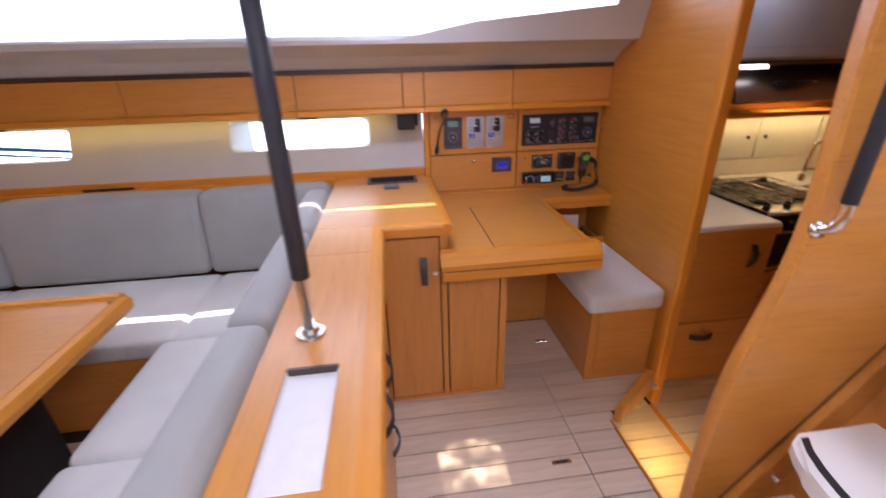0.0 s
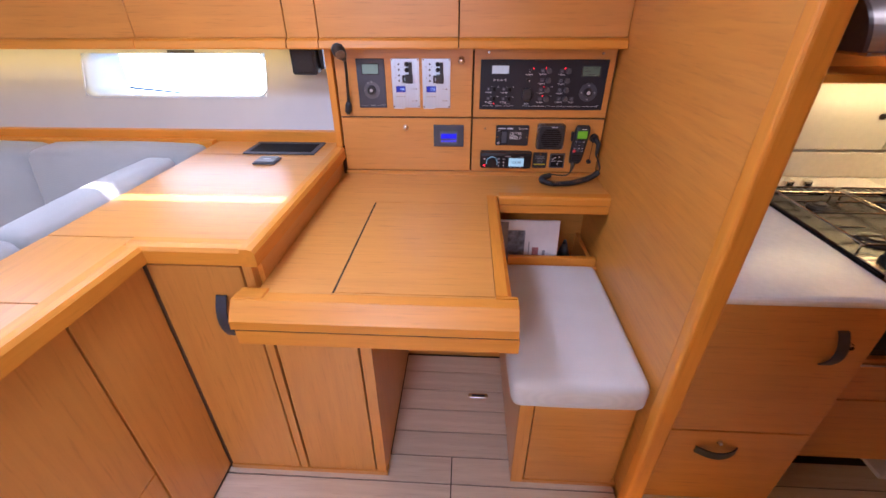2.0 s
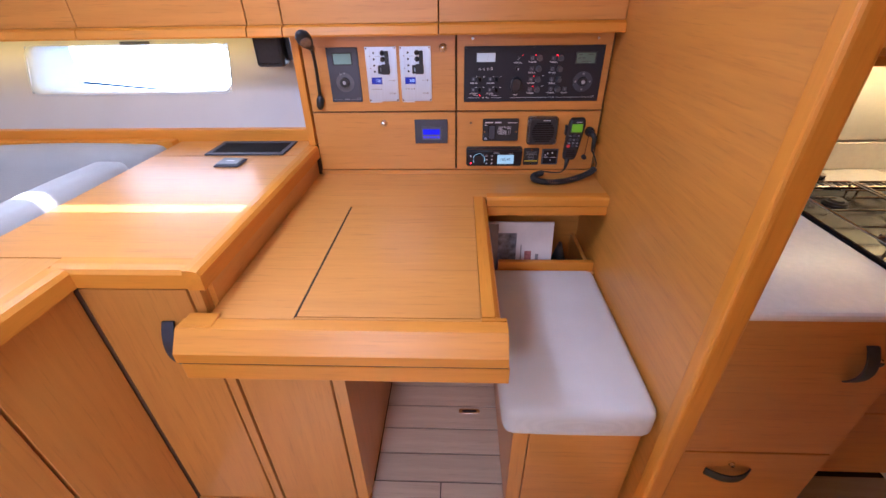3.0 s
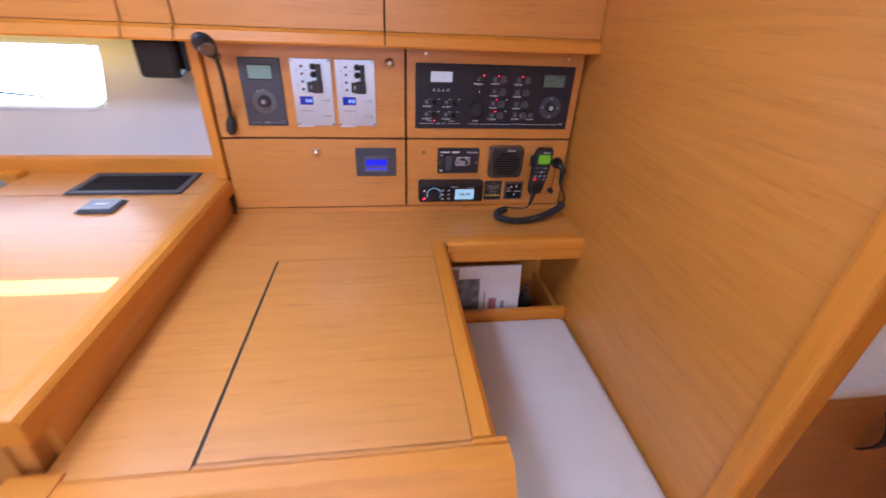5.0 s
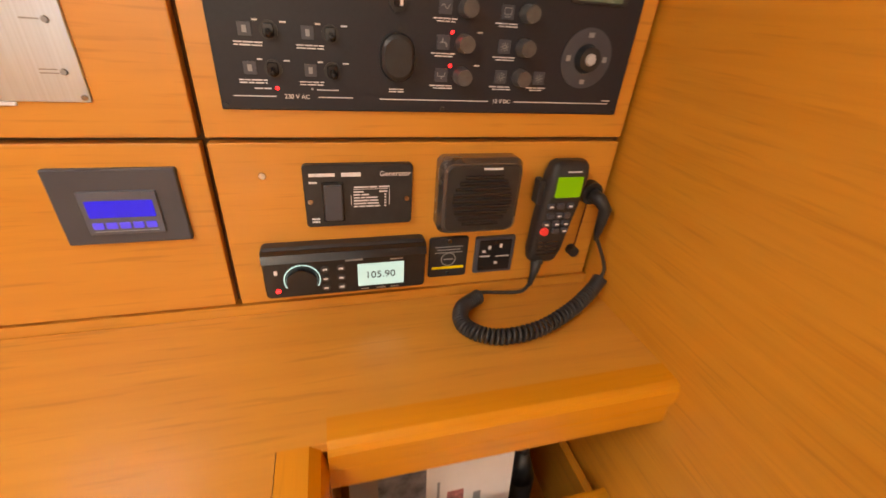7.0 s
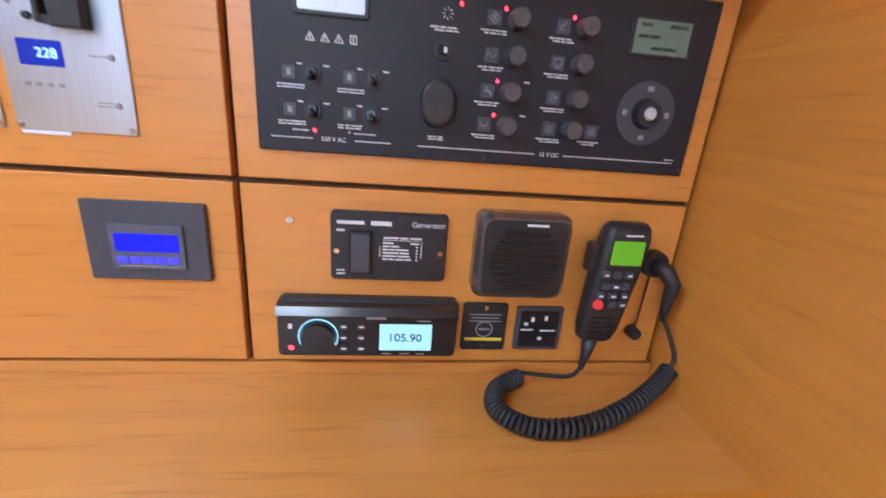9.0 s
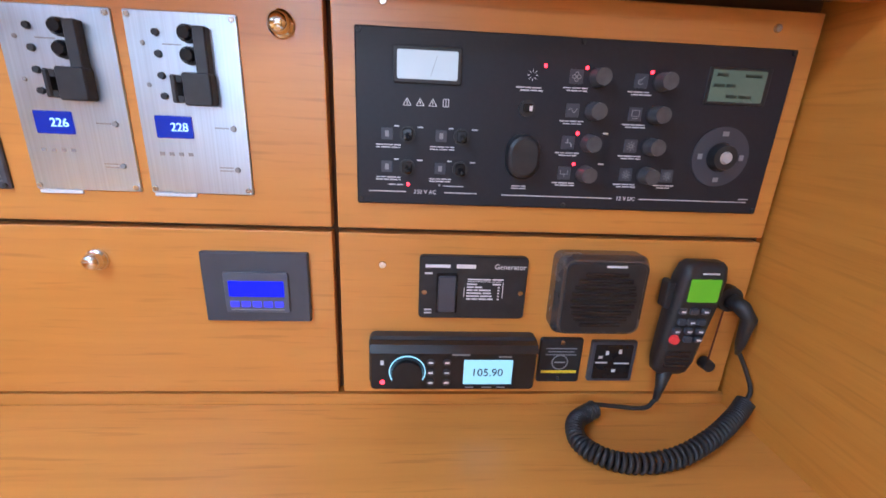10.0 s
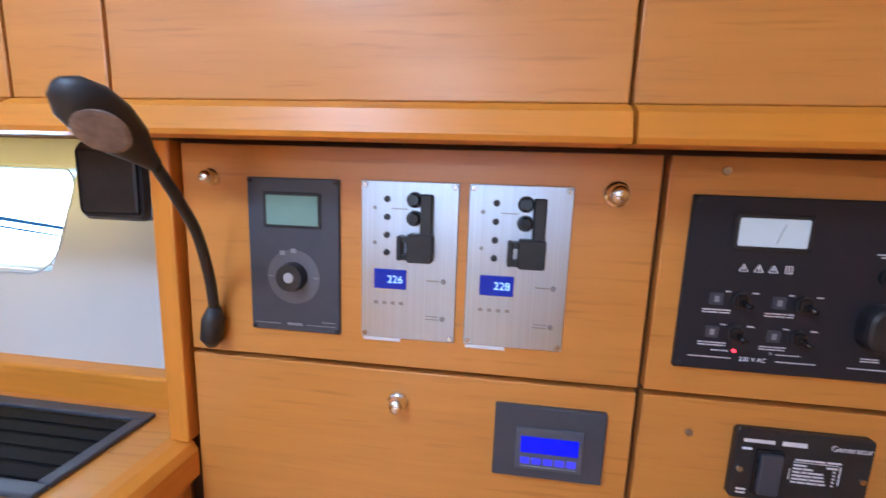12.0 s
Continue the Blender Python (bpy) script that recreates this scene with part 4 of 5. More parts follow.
part("lip", bx(HX0, HX1, 2.160, 2.39, 1.280, 1.2915, 0.002), M_STEELX, hd)
rings = []
for k in range(9):
    u = k / 8
    h = 0.004 + 0.034 * math.sin(math.pi * min(1, u * 0.85 + 0.12))
    x = 2.13 + 0.24 * u
    rings.append([(x, 2.186, 1.392), (x, 2.160, 1.392), (x, 2.155, 1.392 - h), (x, 2.18, 1.392 - h)])
part("grip", loft(rings), M_BLKG, hd, "dark crescent grip")
tl = thing("galley_tube_light", (1.98, 2.17, 1.47), "white tube light under the galley overhead", "light")
part("tube", cyl((1.86, 2.175, 1.470), (2.06, 2.175, 1.470), 0.011, 0.011, 14), M_COOLLED, tl)
go = thing("galley_overhead", (2.2, 2.3, 1.50), "ivory vinyl overhead locker panel in the galley", "locker")
part("body", prism([(2.45, 1.562), (2.11, 1.562), (2.0, 1.94), (2.45, 1.94)], "x", 1.303, 3.09), M_VINYL, go)
part("lower_edge", prism([(2.45, 1.50), (2.128, 1.50), (2.112, 1.515), (2.100, 1.56), (2.45, 1.56)], "x", 1.303, 3.09), M_VINYL, go)
structure("trim_galley_overhead", bx(1.303, 3.09, 2.125, 2.40, 1.484, 1.4995), M_DARKWOOD, "dark strip under the galley overhead", "trim")

# ---------------------------------------------------------------- companionway
cp = thing("companionway_panel", (1.5, 0.815, GZ), "large curved oak side panel of the companionway", "panel")
edge = spline([(0.990, 0, 1.95), (0.990, 0, 1.60), (1.002, 0, 1.38), (1.014, 0, 1.17), (0.998, 0, 0.98), (0.942, 0, 0.74), (0.922, 0, 0.60), (0.912, 0, 0.35), (0.910, 0, -0.003)], 6)
prof = [(p.x, p.z) for p in edge] + [(2.9, -0.003), (2.9, 1.95)]
bm = prism(prof, "y", 0.80, 0.835)
part("board", bm, M_WX, cp)
rings = []
for p in edge:
    rings.append([(p.x - 0.012, 0.795, p.z), (p.x - 0.016, 0.805, p.z), (p.x - 0.016, 0.83, p.z), (p.x - 0.012, 0.84, p.z), (p.x + 0.012, 0.84, p.z), (p.x + 0.014, 0.795, p.z)])
part("edging", loft(rings), M_WX, cp, "rounded solid oak edge", smooth=False)
stp = [(0.93, 0.0), (1.62, 1.06), (2.9, 1.06), (2.9, 0.0)]
part("stringer", prism(stp, "y", 0.772, 0.7985), M_WX, cp)
part("joint", loft([[(0.912 + t * 0.69, 0.7985, 0.0 + t * 1.06), (0.919 + t * 0.69, 0.7985, 0.0 + t * 1.06), (0.919 + t * 0.69, 0.796, 0.0 + t * 1.06), (0.912 + t * 0.69, 0.796, 0.0 + t * 1.06)] for t in (0, 1)]), M_GAP_SHADE, cp)

gr = thing("grab_rail", (1.02, 0.78, 1.12), "upright grab rail with black leather grip and chrome ends", "grab rail")
part("grip", tube([(1.018, 0.754, 1.20), (1.018, 0.752, 1.5), (1.018, 0.754, 1.85)], 0.0165, 14), M_LEATHER, gr, "black leather grip", smooth=True)
bm = tube(spline([(1.018, 0.754, 1.205), (1.017, 0.755, 1.165), (1.014, 0.766, 1.138), (1.010, 0.790, 1.125)], 5), 0.0135, 12)
cyl((1.010, 0.7985, 1.122), (1.010, 0.787, 1.124), 0.022, 0.019, 20, bm)
part("foot", bm, M_CHROME, gr, "curved chrome end fitting", smooth=True)


def tread(x0, z):
    s = thing("step", (x0 + 0.15, 0.3, z - 0.05), "white moulded companionway step with dark anti-slip strip", "step", "companionway steps")
    front = []
    for k in range(13):
        v = k / 12
        y = 0.690 - (v ** 1.4) * 0.80
        bow = 0.115 * math.sin(math.pi * min(1, v * 1.0)) ** 0.7
        front.append((x0 + 0.03 - bow, y))
    front[0] = (x0 + 0.03, 0.69)
    out = front + [(x0 + 0.27, -0.11), (x0 + 0.27, 0.69)]
    bm = prism(out, "z", z - 0.055, z)
    bmesh.ops.bevel(bm, geom=[e for e in bm.edges if abs(e.verts[0].co.z - e.verts[1].co.z) < 1e-5], offset=0.012, segments=3, affect="EDGES")
    part("board", bm, M_GEL, s)
    strip = [(x + 0.024, y) for x, y in front[1:-1]] + [(x + 0.045, y) for x, y in reversed(front[1:-1])]
    part("anti_slip_strip", prism(strip, "z", z + 0.0002, z + 0.0022), M_BLK, s, "dark anti-slip strip")


for x0, z in ((0.86, 0.30), (1.025, 0.565), (1.215, 0.82), (1.40, 1.075)):
    tread(x0, z)
structure("wall_steps", prism([(1.06, -0.003), (1.68, 1.04), (3.0, 1.04), (3.0, -0.003)], "y", -0.5, 0.771), M_WX, "oak engine box behind the companionway steps", "wall")
bm = cyl((1.16, 0.7715, 0.25), (1.16, 0.752, 0.25), 0.016, 0.013, 18)
solid("panel_catch", bm, M_CHROME, "small chrome catch on the stringer", "catch")
solid("floor_pad", bx(2.315, 2.47, 1.735, 1.925, GZ, GZ + 0.02, 0.005), M_GEL, "small white plastic pad on the galley sole", "pad")

# ---------------------------------------------------------------- nav station panel
PY = 2.390


def ringdisc(x, z, y, r0, r1, d, mat, parent, name, seg=28):
    bm = loft([[(x + r * math.cos(2 * math.pi * k / seg), yy, z + r * math.sin(2 * math.pi * k / seg)) for k in range(seg)] for r, yy in ((r1, y), (r1, y - d), (r0, y - d), (r0, y))], cap=False)
    return part(name, bm, mat, parent)


def stud(x, z, y, r, d, mat, parent, name, seg=20, taper=0.85):
    return part(name, cyl((x, y, z), (x, y - d, z), r, r * taper, seg), mat, parent)


# dark colour here paints the shade between the instrument doors
structure("wall_nav", bx(0.198, 1.262, 2.408, 2.43, 0.74, 1.30), M_GAP_SHADE, "backing behind the nav instrument doors, coloured dark for shade in the gaps", "wall")
structure("trim_nav_post", bx(0.196, 0.222, 2.378, 2.475, CT + 0.0015, 1.2855, 0.002), M_TRIMZ, "oak upright at the end of the instrument panel", "trim")
PAN = {}
for key, a, b, z0, z1, what in (("ul", 0.227, 0.7405, 1.0415, 1.2835, "oak instrument door with battery and shore power panels"), ("ur", 0.7475, 1.2525, 1.0415, 1.2835, "oak instrument door carrying the switch panel"),
                                ("ll", 0.227, 0.7405, 0.823, 1.0355, "oak instrument door with a blue tank display"), ("lr", 0.7475, 1.2525, 0.823, 1.0355, "oak instrument door carrying radio and generator controls")):
    PAN[key] = thing("instrument_door", ((a + b) / 2, PY, z0), what, "panel", "instrument doors")
    part("board", bx(a, b, PY, PY + 0.016, z0, z1, 0.0012), M_WX, PAN[key])


def lockstud(p, x, z, r=0.0135):
    rings = [[(x + r * a * math.cos(2 * math.pi * k / 24), PY - d, z + r * a * math.sin(2 * math.pi * k / 24)) for k in range(24)]
             for a, d in ((1.0, 0.0), (1.0, 0.002), (0.93, 0.0045), (0.80, 0.005), (0.76, 0.006), (0.74, 0.011), (0.62, 0.0145), (0.40, 0.0162), (0.10, 0.0168))]
    part("lock", loft(rings), M_CHROME, p, "domed chrome push lock", smooth=True)


def screw(p, x, z, y=PY, r=0.0045, mat=None):
    stud(x, z, y, r, 0.0018, mat or M_STEELX, p, "screw", 14)


lockstud(PAN["ul"], 0.264, 1.247, 0.010)
lockstud(PAN["ul"], 0.700, 1.244)
lockstud(PAN["ll"], 0.482, 0.998, 0.0125)
screw(PAN["ur"], 0.798, 1.270)
screw(PAN["ur"], 1.204, 1.2665)
screw(PAN["lr"], 0.797, 0.998)

# battery monitor panel
rm = thing("battery_panel", (0.36, PY, 1.074), "dark grey battery monitor panel with green display and dial", "control panel")
part("plate", plate(0.3075, 0.414, 1.0745, 1.249, PY, 0.004, 0.002), M_DGREY, rm)
part("display_frame", plate(0.3265, 0.3935, 1.1945, 1.2335, PY - 0.004, 0.0012, 0.002, 0.0005), M_BLK, rm)
part("display", plate(0.3305, 0.3900, 1.1975, 1.2300, PY - 0.0052, 0.0004, 0.001, 0.0002), M_LCDT, rm)
stud(0.3605, 1.139, PY - 0.004, 0.031, 0.0008, plain("dial_face_grey", (0.13, 0.13, 0.15), 0.5), rm, "dial_face", 36, 1.0)
k = stud(0.3605, 1.140, PY - 0.0048, 0.0165, 0.012, M_BLK, rm, "dial", 28, 0.9)
stud(0.3605, 1.1405, PY - 0.0168, 0.006, 0.0012, M_GREYCAP, k, "cap", 18)
bars([(0.329, 1.0835, 0.030, 0.0008), (0.392, 1.0835, 0.034, 0.0008), (0.361, 1.0838, 0.018, 0.003), (0.401, 1.088, 0.015, 0.001), (0.334, 1.139, 0.006, 0.001), (0.387, 1.139, 0.006, 0.001), (0.348, 1.166, 0.006, 0.005), (0.361, 1.169, 0.006, 0.005)], PY - 0.0049, M_INKG, rm)
for x, z in ((0.3115, 1.245), (0.410, 1.245), (0.3115, 1.0785), (0.410, 1.0785)):
    screw(rm, x, z, PY - 0.004, 0.0025, M_BLK)


def power_panel(x0, x1, digits):
    p = thing("shore_power_panel", ((x0 + x1) / 2, PY, 1.075), "brushed steel shore power panel with breakers and blue voltage display", "control panel", "shore power panels")
    part("plate", plate(x0, x1, 1.0755, 1.2495, PY, 0.0025, 0.002, 0.0008), M_STEEL, p)
    y = PY - 0.0025
    for dz in (1.2305, 1.2115, 1.192, 1.173):
        stud(x0 + 0.0285, dz, y, 0.0036, 0.003, M_BLK, p, "indicator", 14)
    for dz, m in ((1.221, M_INKG), (1.183, M_INKG)):
        stud(x0 + 0.015, dz, y, 0.0022, 0.0012, m, p, "lamp", 12)
    g = part("breaker_bar", plate(x0 + 0.066, x0 + 0.0785, 1.178, 1.237, y, 0.010, 0.002), M_BLK, p)
    for dz in (1.2305, 1.211):
        b = stud(x0 + 0.0585, dz, y, 0.0086, 0.006, M_BLK, p, "push_button", 22, 0.92)
        part("cap", cyl((x0 + 0.0585, y - 0.006, dz), (x0 + 0.0585, y - 0.010, dz), 0.0072, 0.0055, 20), M_BLKG, b)
    bm = plate(x0 + 0.0525, x0 + 0.0800, 1.165, 1.1955, y, 0.013, 0.003)
    part("breaker", bm, M_BLK, p)
    bm = plate(x0 + 0.042, x0 + 0.0475, 1.167, 1.193, y, 0.014, 0.002)
    bx(x0 + 0.0475, x0 + 0.0525, y - 0.012, y - 0.001, 1.186, 1.1925, bm=bm)
    bx(x0 + 0.0475, x0 + 0.0525, y - 0.012, y - 0.001, 1.1675, 1.1735, bm=bm)
    part("clasp", bm, M_BLK, p)
    d = part("display", plate(x0 + 0.0148, x0 + 0.051, 1.1325, 1.1545, y, 0.0012, 0.0012, 0.0004), M_BLUED, p)
    words(digits, x0 + 0.0385, 1.1432, 0.0118, y - 0.0016, M_DIGIT, d, "digits")
    for dz in (1.144, 1.102):
        stud(x0 + 0.0915, dz, y, 0.003, 0.002, M_INKG, p, "lamp", 12)
    bars([(x0 + 0.080, 1.1442, 0.014, 0.0012), (x0 + 0.080, 1.104, 0.014, 0.001), (x0 + 0.080, 1.1008, 0.014, 0.001), (x0 + 0.042, 1.2205, 0.018, 0.001)]
         + [(x0 + 0.017 + 0.0095 * k, 1.1165, 0.0045, 0.0035) for k in range(4)], y, M_INKG, p)
    for x, z in ((x0 + 0.0045, 1.245), (x1 - 0.0045, 1.245), (x0 + 0.0045, 1.080), (x1 - 0.0045, 1.080)):
        screw(p, x, z, y, 0.003)
    part("tag", plate(x0 + 0.002, x0 + 0.045, 1.0715, 1.0752, PY, 0.002, 0.001, 0.0004), M_PAPER, p)


power_panel(0.4385, 0.5435, "226")
power_panel(0.5540, 0.6590, "228")

# main switch panel
sp = thing("switch_panel", (1.0, PY, 1.071), "dark 12 volt and 230 volt switch panel with red indicator lights", "switch panel")
part("plate", plate(0.7705, 1.2305, 1.0715, 1.2470, PY, 0.005, 0.002), M_ANTH, sp)
Y = PY - 0.005
part("meter_frame", plate(0.8085, 0.8775, 1.1960, 1.2310, Y, 0.003, 0.003, 0.001), M_BLK, sp)
mt = part("meter", plate(0.8125, 0.8735, 1.2000, 1.2270, Y - 0.003, 0.0004, 0.002, 0.0002), M_LCDW, sp, "pale analogue meter face")
part("needle", loft([[(0.846, Y - 0.0038, 1.203), (0.8466, Y - 0.0038, 1.203), (0.8466, Y - 0.0034, 1.203), (0.846, Y - 0.0034, 1.203)], [(0.852, Y - 0.0038, 1.222), (0.8526, Y - 0.0038, 1.222), (0.8526, Y - 0.0034, 1.222), (0.852, Y - 0.0034, 1.222)]]), M_INKG, mt)
bm = bmesh.new()
for x in (0.823, 0.8365, 0.8495):
    for p, q in (((x - 0.004, 1.175), (x + 0.004, 1.175)), ((x - 0.004, 1.175), (x, 1.182)), ((x + 0.004, 1.175), (x, 1.182))):
        tube([(p[0], Y - 0.0005, p[1]), (q[0], Y - 0.0005, q[1])], 0.0005, 4, bm)
    bx(x - 0.0005, x + 0.0005, Y - 0.001, Y, 1.1765, 1.1795, bm=bm)
for s in (-0.0028, 0, 0.0028):
    bx(0.863 + s - 0.0004, 0.863 + s + 0.0004, Y - 0.001, Y, 1.175, 1.182, bm=bm)
for z in (1.175, 1.182):
    bx(0.8598, 0.8662, Y - 0.001, Y, z - 0.0004, z + 0.0004, bm=bm)
part("warning_symbols", bm, M_INK, sp)
ink, inkg, leds = [], [], []


def rotary(x, z, r, name="switch", mat=None):
    b = stud(x, z, Y, r * 1.12, 0.002, M_BLK, sp, name, 22, 1.0)
    part("cap", cyl((x, Y - 0.002, z), (x, Y - 0.017, z), r * 1.08, r * 0.95, 22), mat or M_KNOB, b)


for x, z in ((0.824, 1.146), (0.881, 1.1455), (0.824, 1.112), (0.881, 1.1115)):
    b = stud(x, z, Y, 0.0085, 0.003, M_BLK, sp, "rocker_ring", 22, 1.0)
    part("rocker", plate(x - 0.0052, x + 0.0052, z - 0.0062, z + 0.0062, Y - 0.003, 0.003, 0.003, 0.0008), M_BLKG, b)
    part("toggle", tube([(x, Y - 0.006, z), (x + 0.001, Y - 0.012, z - 0.002), (x + 0.0015, Y - 0.016, z - 0.0032)], [0.0026, 0.0024, 0.0030], 10), M_CHROME if z > 1.2 else M_BLKG, b, smooth=True)
    part("pictogram", plate(x - 0.0275, x - 0.0155, z - 0.006, z + 0.006, Y, 0.0012, 0.001, 0.0004), M_DGREY, sp)
    inkg.append((x - 0.0215, z, 0.004, 0.006))
    ink += [(x - 0.0115, z + 0.008, 0.005, 0.0013), (x + 0.0135, z + 0.0075, 0.006, 0.0013), (x - 0.020, z - 0.0112, 0.026, 0.0012), (x - 0.020, z - 0.0138, 0.026, 0.0012)]
ICONS = ["fan", "loop", "wave", "screen", "tap", "sun", "shower", "sun"]


def icon(x, z, what):
    """Small line pictogram on its tile."""
    y, r, bm = Y - 0.0015, 0.00045, bmesh.new()
    def ring(cx, cz, q, a0=0, a1=360, n=12):
        tube([(cx + q * math.cos(radians(a0 + (a1 - a0) * k / n)), y, cz + q * math.sin(radians(a0 + (a1 - a0) * k / n))) for k in range(n + 1)], r, 4, bm)
    if what == "sun":
        ring(x, z, 0.0019)
        for k in range(8):
            a = radians(45 * k)
            tube([(x + 0.0031 * math.cos(a), y, z + 0.0031 * math.sin(a)), (x + 0.0048 * math.cos(a), y, z + 0.0048 * math.sin(a))], r, 4, bm)
    elif what == "fan":
        for a in (0, 90, 180, 270):
            ring(x + 0.0026 * math.cos(radians(a)), z + 0.0026 * math.sin(radians(a)), 0.0019)
    elif what == "loop":
        ring(x - 0.001, z - 0.001, 0.0024, 60, 330)
        tube([(x - 0.002, y, z - 0.001), (x + 0.003, y, z + 0.0045)], r, 4, bm)
    elif what == "wave":
        tube([(x - 0.0045 + 0.0009 * k, y, z + 0.0022 * math.sin(0.75 * k)) for k in range(11)], r, 4, bm)
    elif what == "screen":
        tube([(x - 0.004, y, z - 0.002), (x + 0.004, y, z - 0.002), (x + 0.004, y, z + 0.004), (x - 0.004, y, z + 0.004), (x - 0.004, y, z - 0.002)], r, 4, bm)
        tube([(x - 0.003, y, z - 0.0042), (x + 0.003, y, z - 0.0042)], r, 4, bm)
    elif what == "tap":
        tube([(x - 0.0035, y, z), (x + 0.002, y, z), (x + 0.0035, y, z - 0.002), (x + 0.0035, y, z - 0.0045)], r * 1.7, 4, bm)
        tube([(x - 0.001, y, z), (x - 0.001, y, z + 0.004)], r * 1.7, 4, bm)
    else:
        tube([(x - 0.0045, y, z + 0.003), (x - 0.0045, y, z - 0.001), (x + 0.0035, y, z - 0.001), (x + 0.0035, y, z + 0.003)], r, 4, bm)
        tube([(x, y, z - 0.001), (x, y, z - 0.004)], r, 4, bm)
    part("pictogram_lines", bm, M_INKG, sp)


for x, z in ((1.019, 1.210), (1.0885, 1.209), (1.0195, 1.177), (1.088, 1.176), (1.019, 1.144), (1.089, 1.143), (1.019, 1.1115), (1.089, 1.112)):
    rotary(x, z, 0.0088)
    part("pictogram", plate(x - 0.0295, x - 0.0155, z - 0.007, z + 0.007, Y, 0.0012, 0.001, 0.0004), M_DGREY, sp)
    icon(x - 0.0225, z, ICONS.pop(0))
    ink += [(x - 0.022, z - 0.0108, 0.026, 0.0012), (x - 0.020, z - 0.0134, 0.022, 0.0012)]
    if z < 1.15 and x < 1.05:
        ink.append((x + 0.0175, z + 0.011, 0.006, 0.0015))
part("pictogram", plate(1.107, 1.121, 1.105, 1.119, Y, 0.0012, 0.001, 0.0004), M_DGREY, sp)
icon(1.114, 1.112, "sun")
ink += [(1.112, 1.1012, 0.024, 0.0012), (1.114, 1.0986, 0.018, 0.0012), (0.949, 1.1975, 0.028, 0.0012), (0.951, 1.1948, 0.024, 0.0012), (0.947, 1.0955, 0.016, 0.0012), (0.947, 1.0930, 0.016, 0.0012)]
bm = bmesh.new()
for k in range(8):
    a = 2 * math.pi * k / 8
    tube([(0.951 + 0.003 * math.cos(a), Y - 0.0005, 1.2095 + 0.003 * math.sin(a)), (0.951 + 0.0055 * math.cos(a), Y - 0.0005, 1.2095 + 0.0055 * math.sin(a))], 0.0004, 4, bm)
part("lamp_symbol", bm, M_INK, sp)
b = stud(0.948, 1.177, Y, 0.0085, 0.003, M_BLK, sp, "rocker_ring", 22, 1.0)
part("rocker", plate(0.9435, 0.9525, 1.1735, 1.1815, Y - 0.003, 0.005, 0.0015, 0.0008), M_BLKG, b)
bars([(0.9505, 1.177, 0.003, 0.005)], Y - 0.008, M_INK, sp, "rocker_mark")
b = part("socket_cover", loft([[(0.947 + px * s, Y - d, 1.128 + pz * s) for px, pz in rrect(0.035, 0.046, 0.017, 8)] for s, d in ((1, 0), (1, 0.010), (0.94, 0.0135), (0.78, 0.0155))]), M_BLK, sp, "black rubber socket cover")
for x, z in ((0.9635, 1.219), (1.007, 1.219), (1.0765, 1.218), (1.006, 1.154), (1.006, 1.1215), (0.8255, 1.0935)):
    stud(x, z, Y, 0.0018, 0.0016, M_RED, sp, "indicator_light", 12)
stud(0.8595, 1.0935, Y, 0.0014, 0.001, M_INKG, sp, "indicator_light", 12)
ink += [(0.8035, 1.0855, 0.040, 0.0009), (0.883, 1.0855, 0.036, 0.0009), (0.812, 1.0930, 0.016, 0.0012), (0.875, 1.0928, 0.022, 0.0008),
        (0.992, 1.0850, 0.126, 0.0009), (1.151, 1.0850, 0.128, 0.0009), (1.211, 1.0885, 0.011, 0.001)]
rng = random.Random(5)
split = []
for x, z, w, h in ink:                         # lines of small print broken into words
    if h < 0.001 or w < 0.012:
        split.append((x, z, w, h))
        continue
    u, end = x - w / 2, x + w / 2
    while u < end - 0.002:
        l = min(rng.uniform(0.004, 0.010), end - u)
        split.append((u + l / 2, z, l, h * rng.uniform(0.75, 1.05)))
        u += l + 0.0011
bars(split, Y, M_INK, sp)
bars(inkg, Y - 0.0012, M_INKG, sp, "pictogram_marks")
words("230 V AC", 0.844, 1.0855, 0.0062, Y - 0.0004, M_INK, sp)
words("12 V DC", 1.0712, 1.0850, 0.0062, Y - 0.0004, M_INK, sp)
part("display_frame", plate(1.1375, 1.2065, 1.1895, 1.2270, Y, 0.0015, 0.0015, 0.0006), M_BLK, sp)
ds = part("display", plate(1.1410, 1.2010, 1.1925, 1.2240, Y - 0.0015, 0.0004, 0.001, 0.0002), M_LCDG, sp, "green-grey text display")
bars([(1.150, 1.2085, 0.012, 0.003), (1.163, 1.2085, 0.010, 0.003), (1.166, 1.198, 0.012, 0.003), (1.181, 1.198, 0.014, 0.003), (1.186, 1.219, 0.018, 0.003), (1.152, 1.219, 0.012, 0.003)], Y - 0.0019, plain("faded_lcd_ink", (0.035, 0.045, 0.03), 0.4), ds, "characters")
ringdisc(1.171, 1.135, Y, 0.016, 0.0325, 0.0012, M_DGREY, sp, "dial_ring", 40)
bars([(1.171, 1.160, 0.007, 0.005), (1.171, 1.110, 0.006, 0.005), (1.147, 1.135, 0.005, 0.006), (1.195, 1.135, 0.005, 0.006)], Y - 0.0012, M_INKG, sp, "dial_marks")
k = stud(1.171, 1.135, Y, 0.0155, 0.010, M_BLK, sp, "dial", 30, 0.85)
part("cap", cyl((1.171, Y - 0.010, 1.135), (1.171, Y - 0.0125, 1.135), 0.0068, 0.0055, 20), M_GREYCAP, k)
for x, z in ((0.775, 1.243), (1.2255, 1.243), (0.775, 1.076), (1.2255, 1.076), (1.0, 1.243), (1.0, 1.0755)):
    screw(sp, x, z, Y, 0.0028, M_BLK)

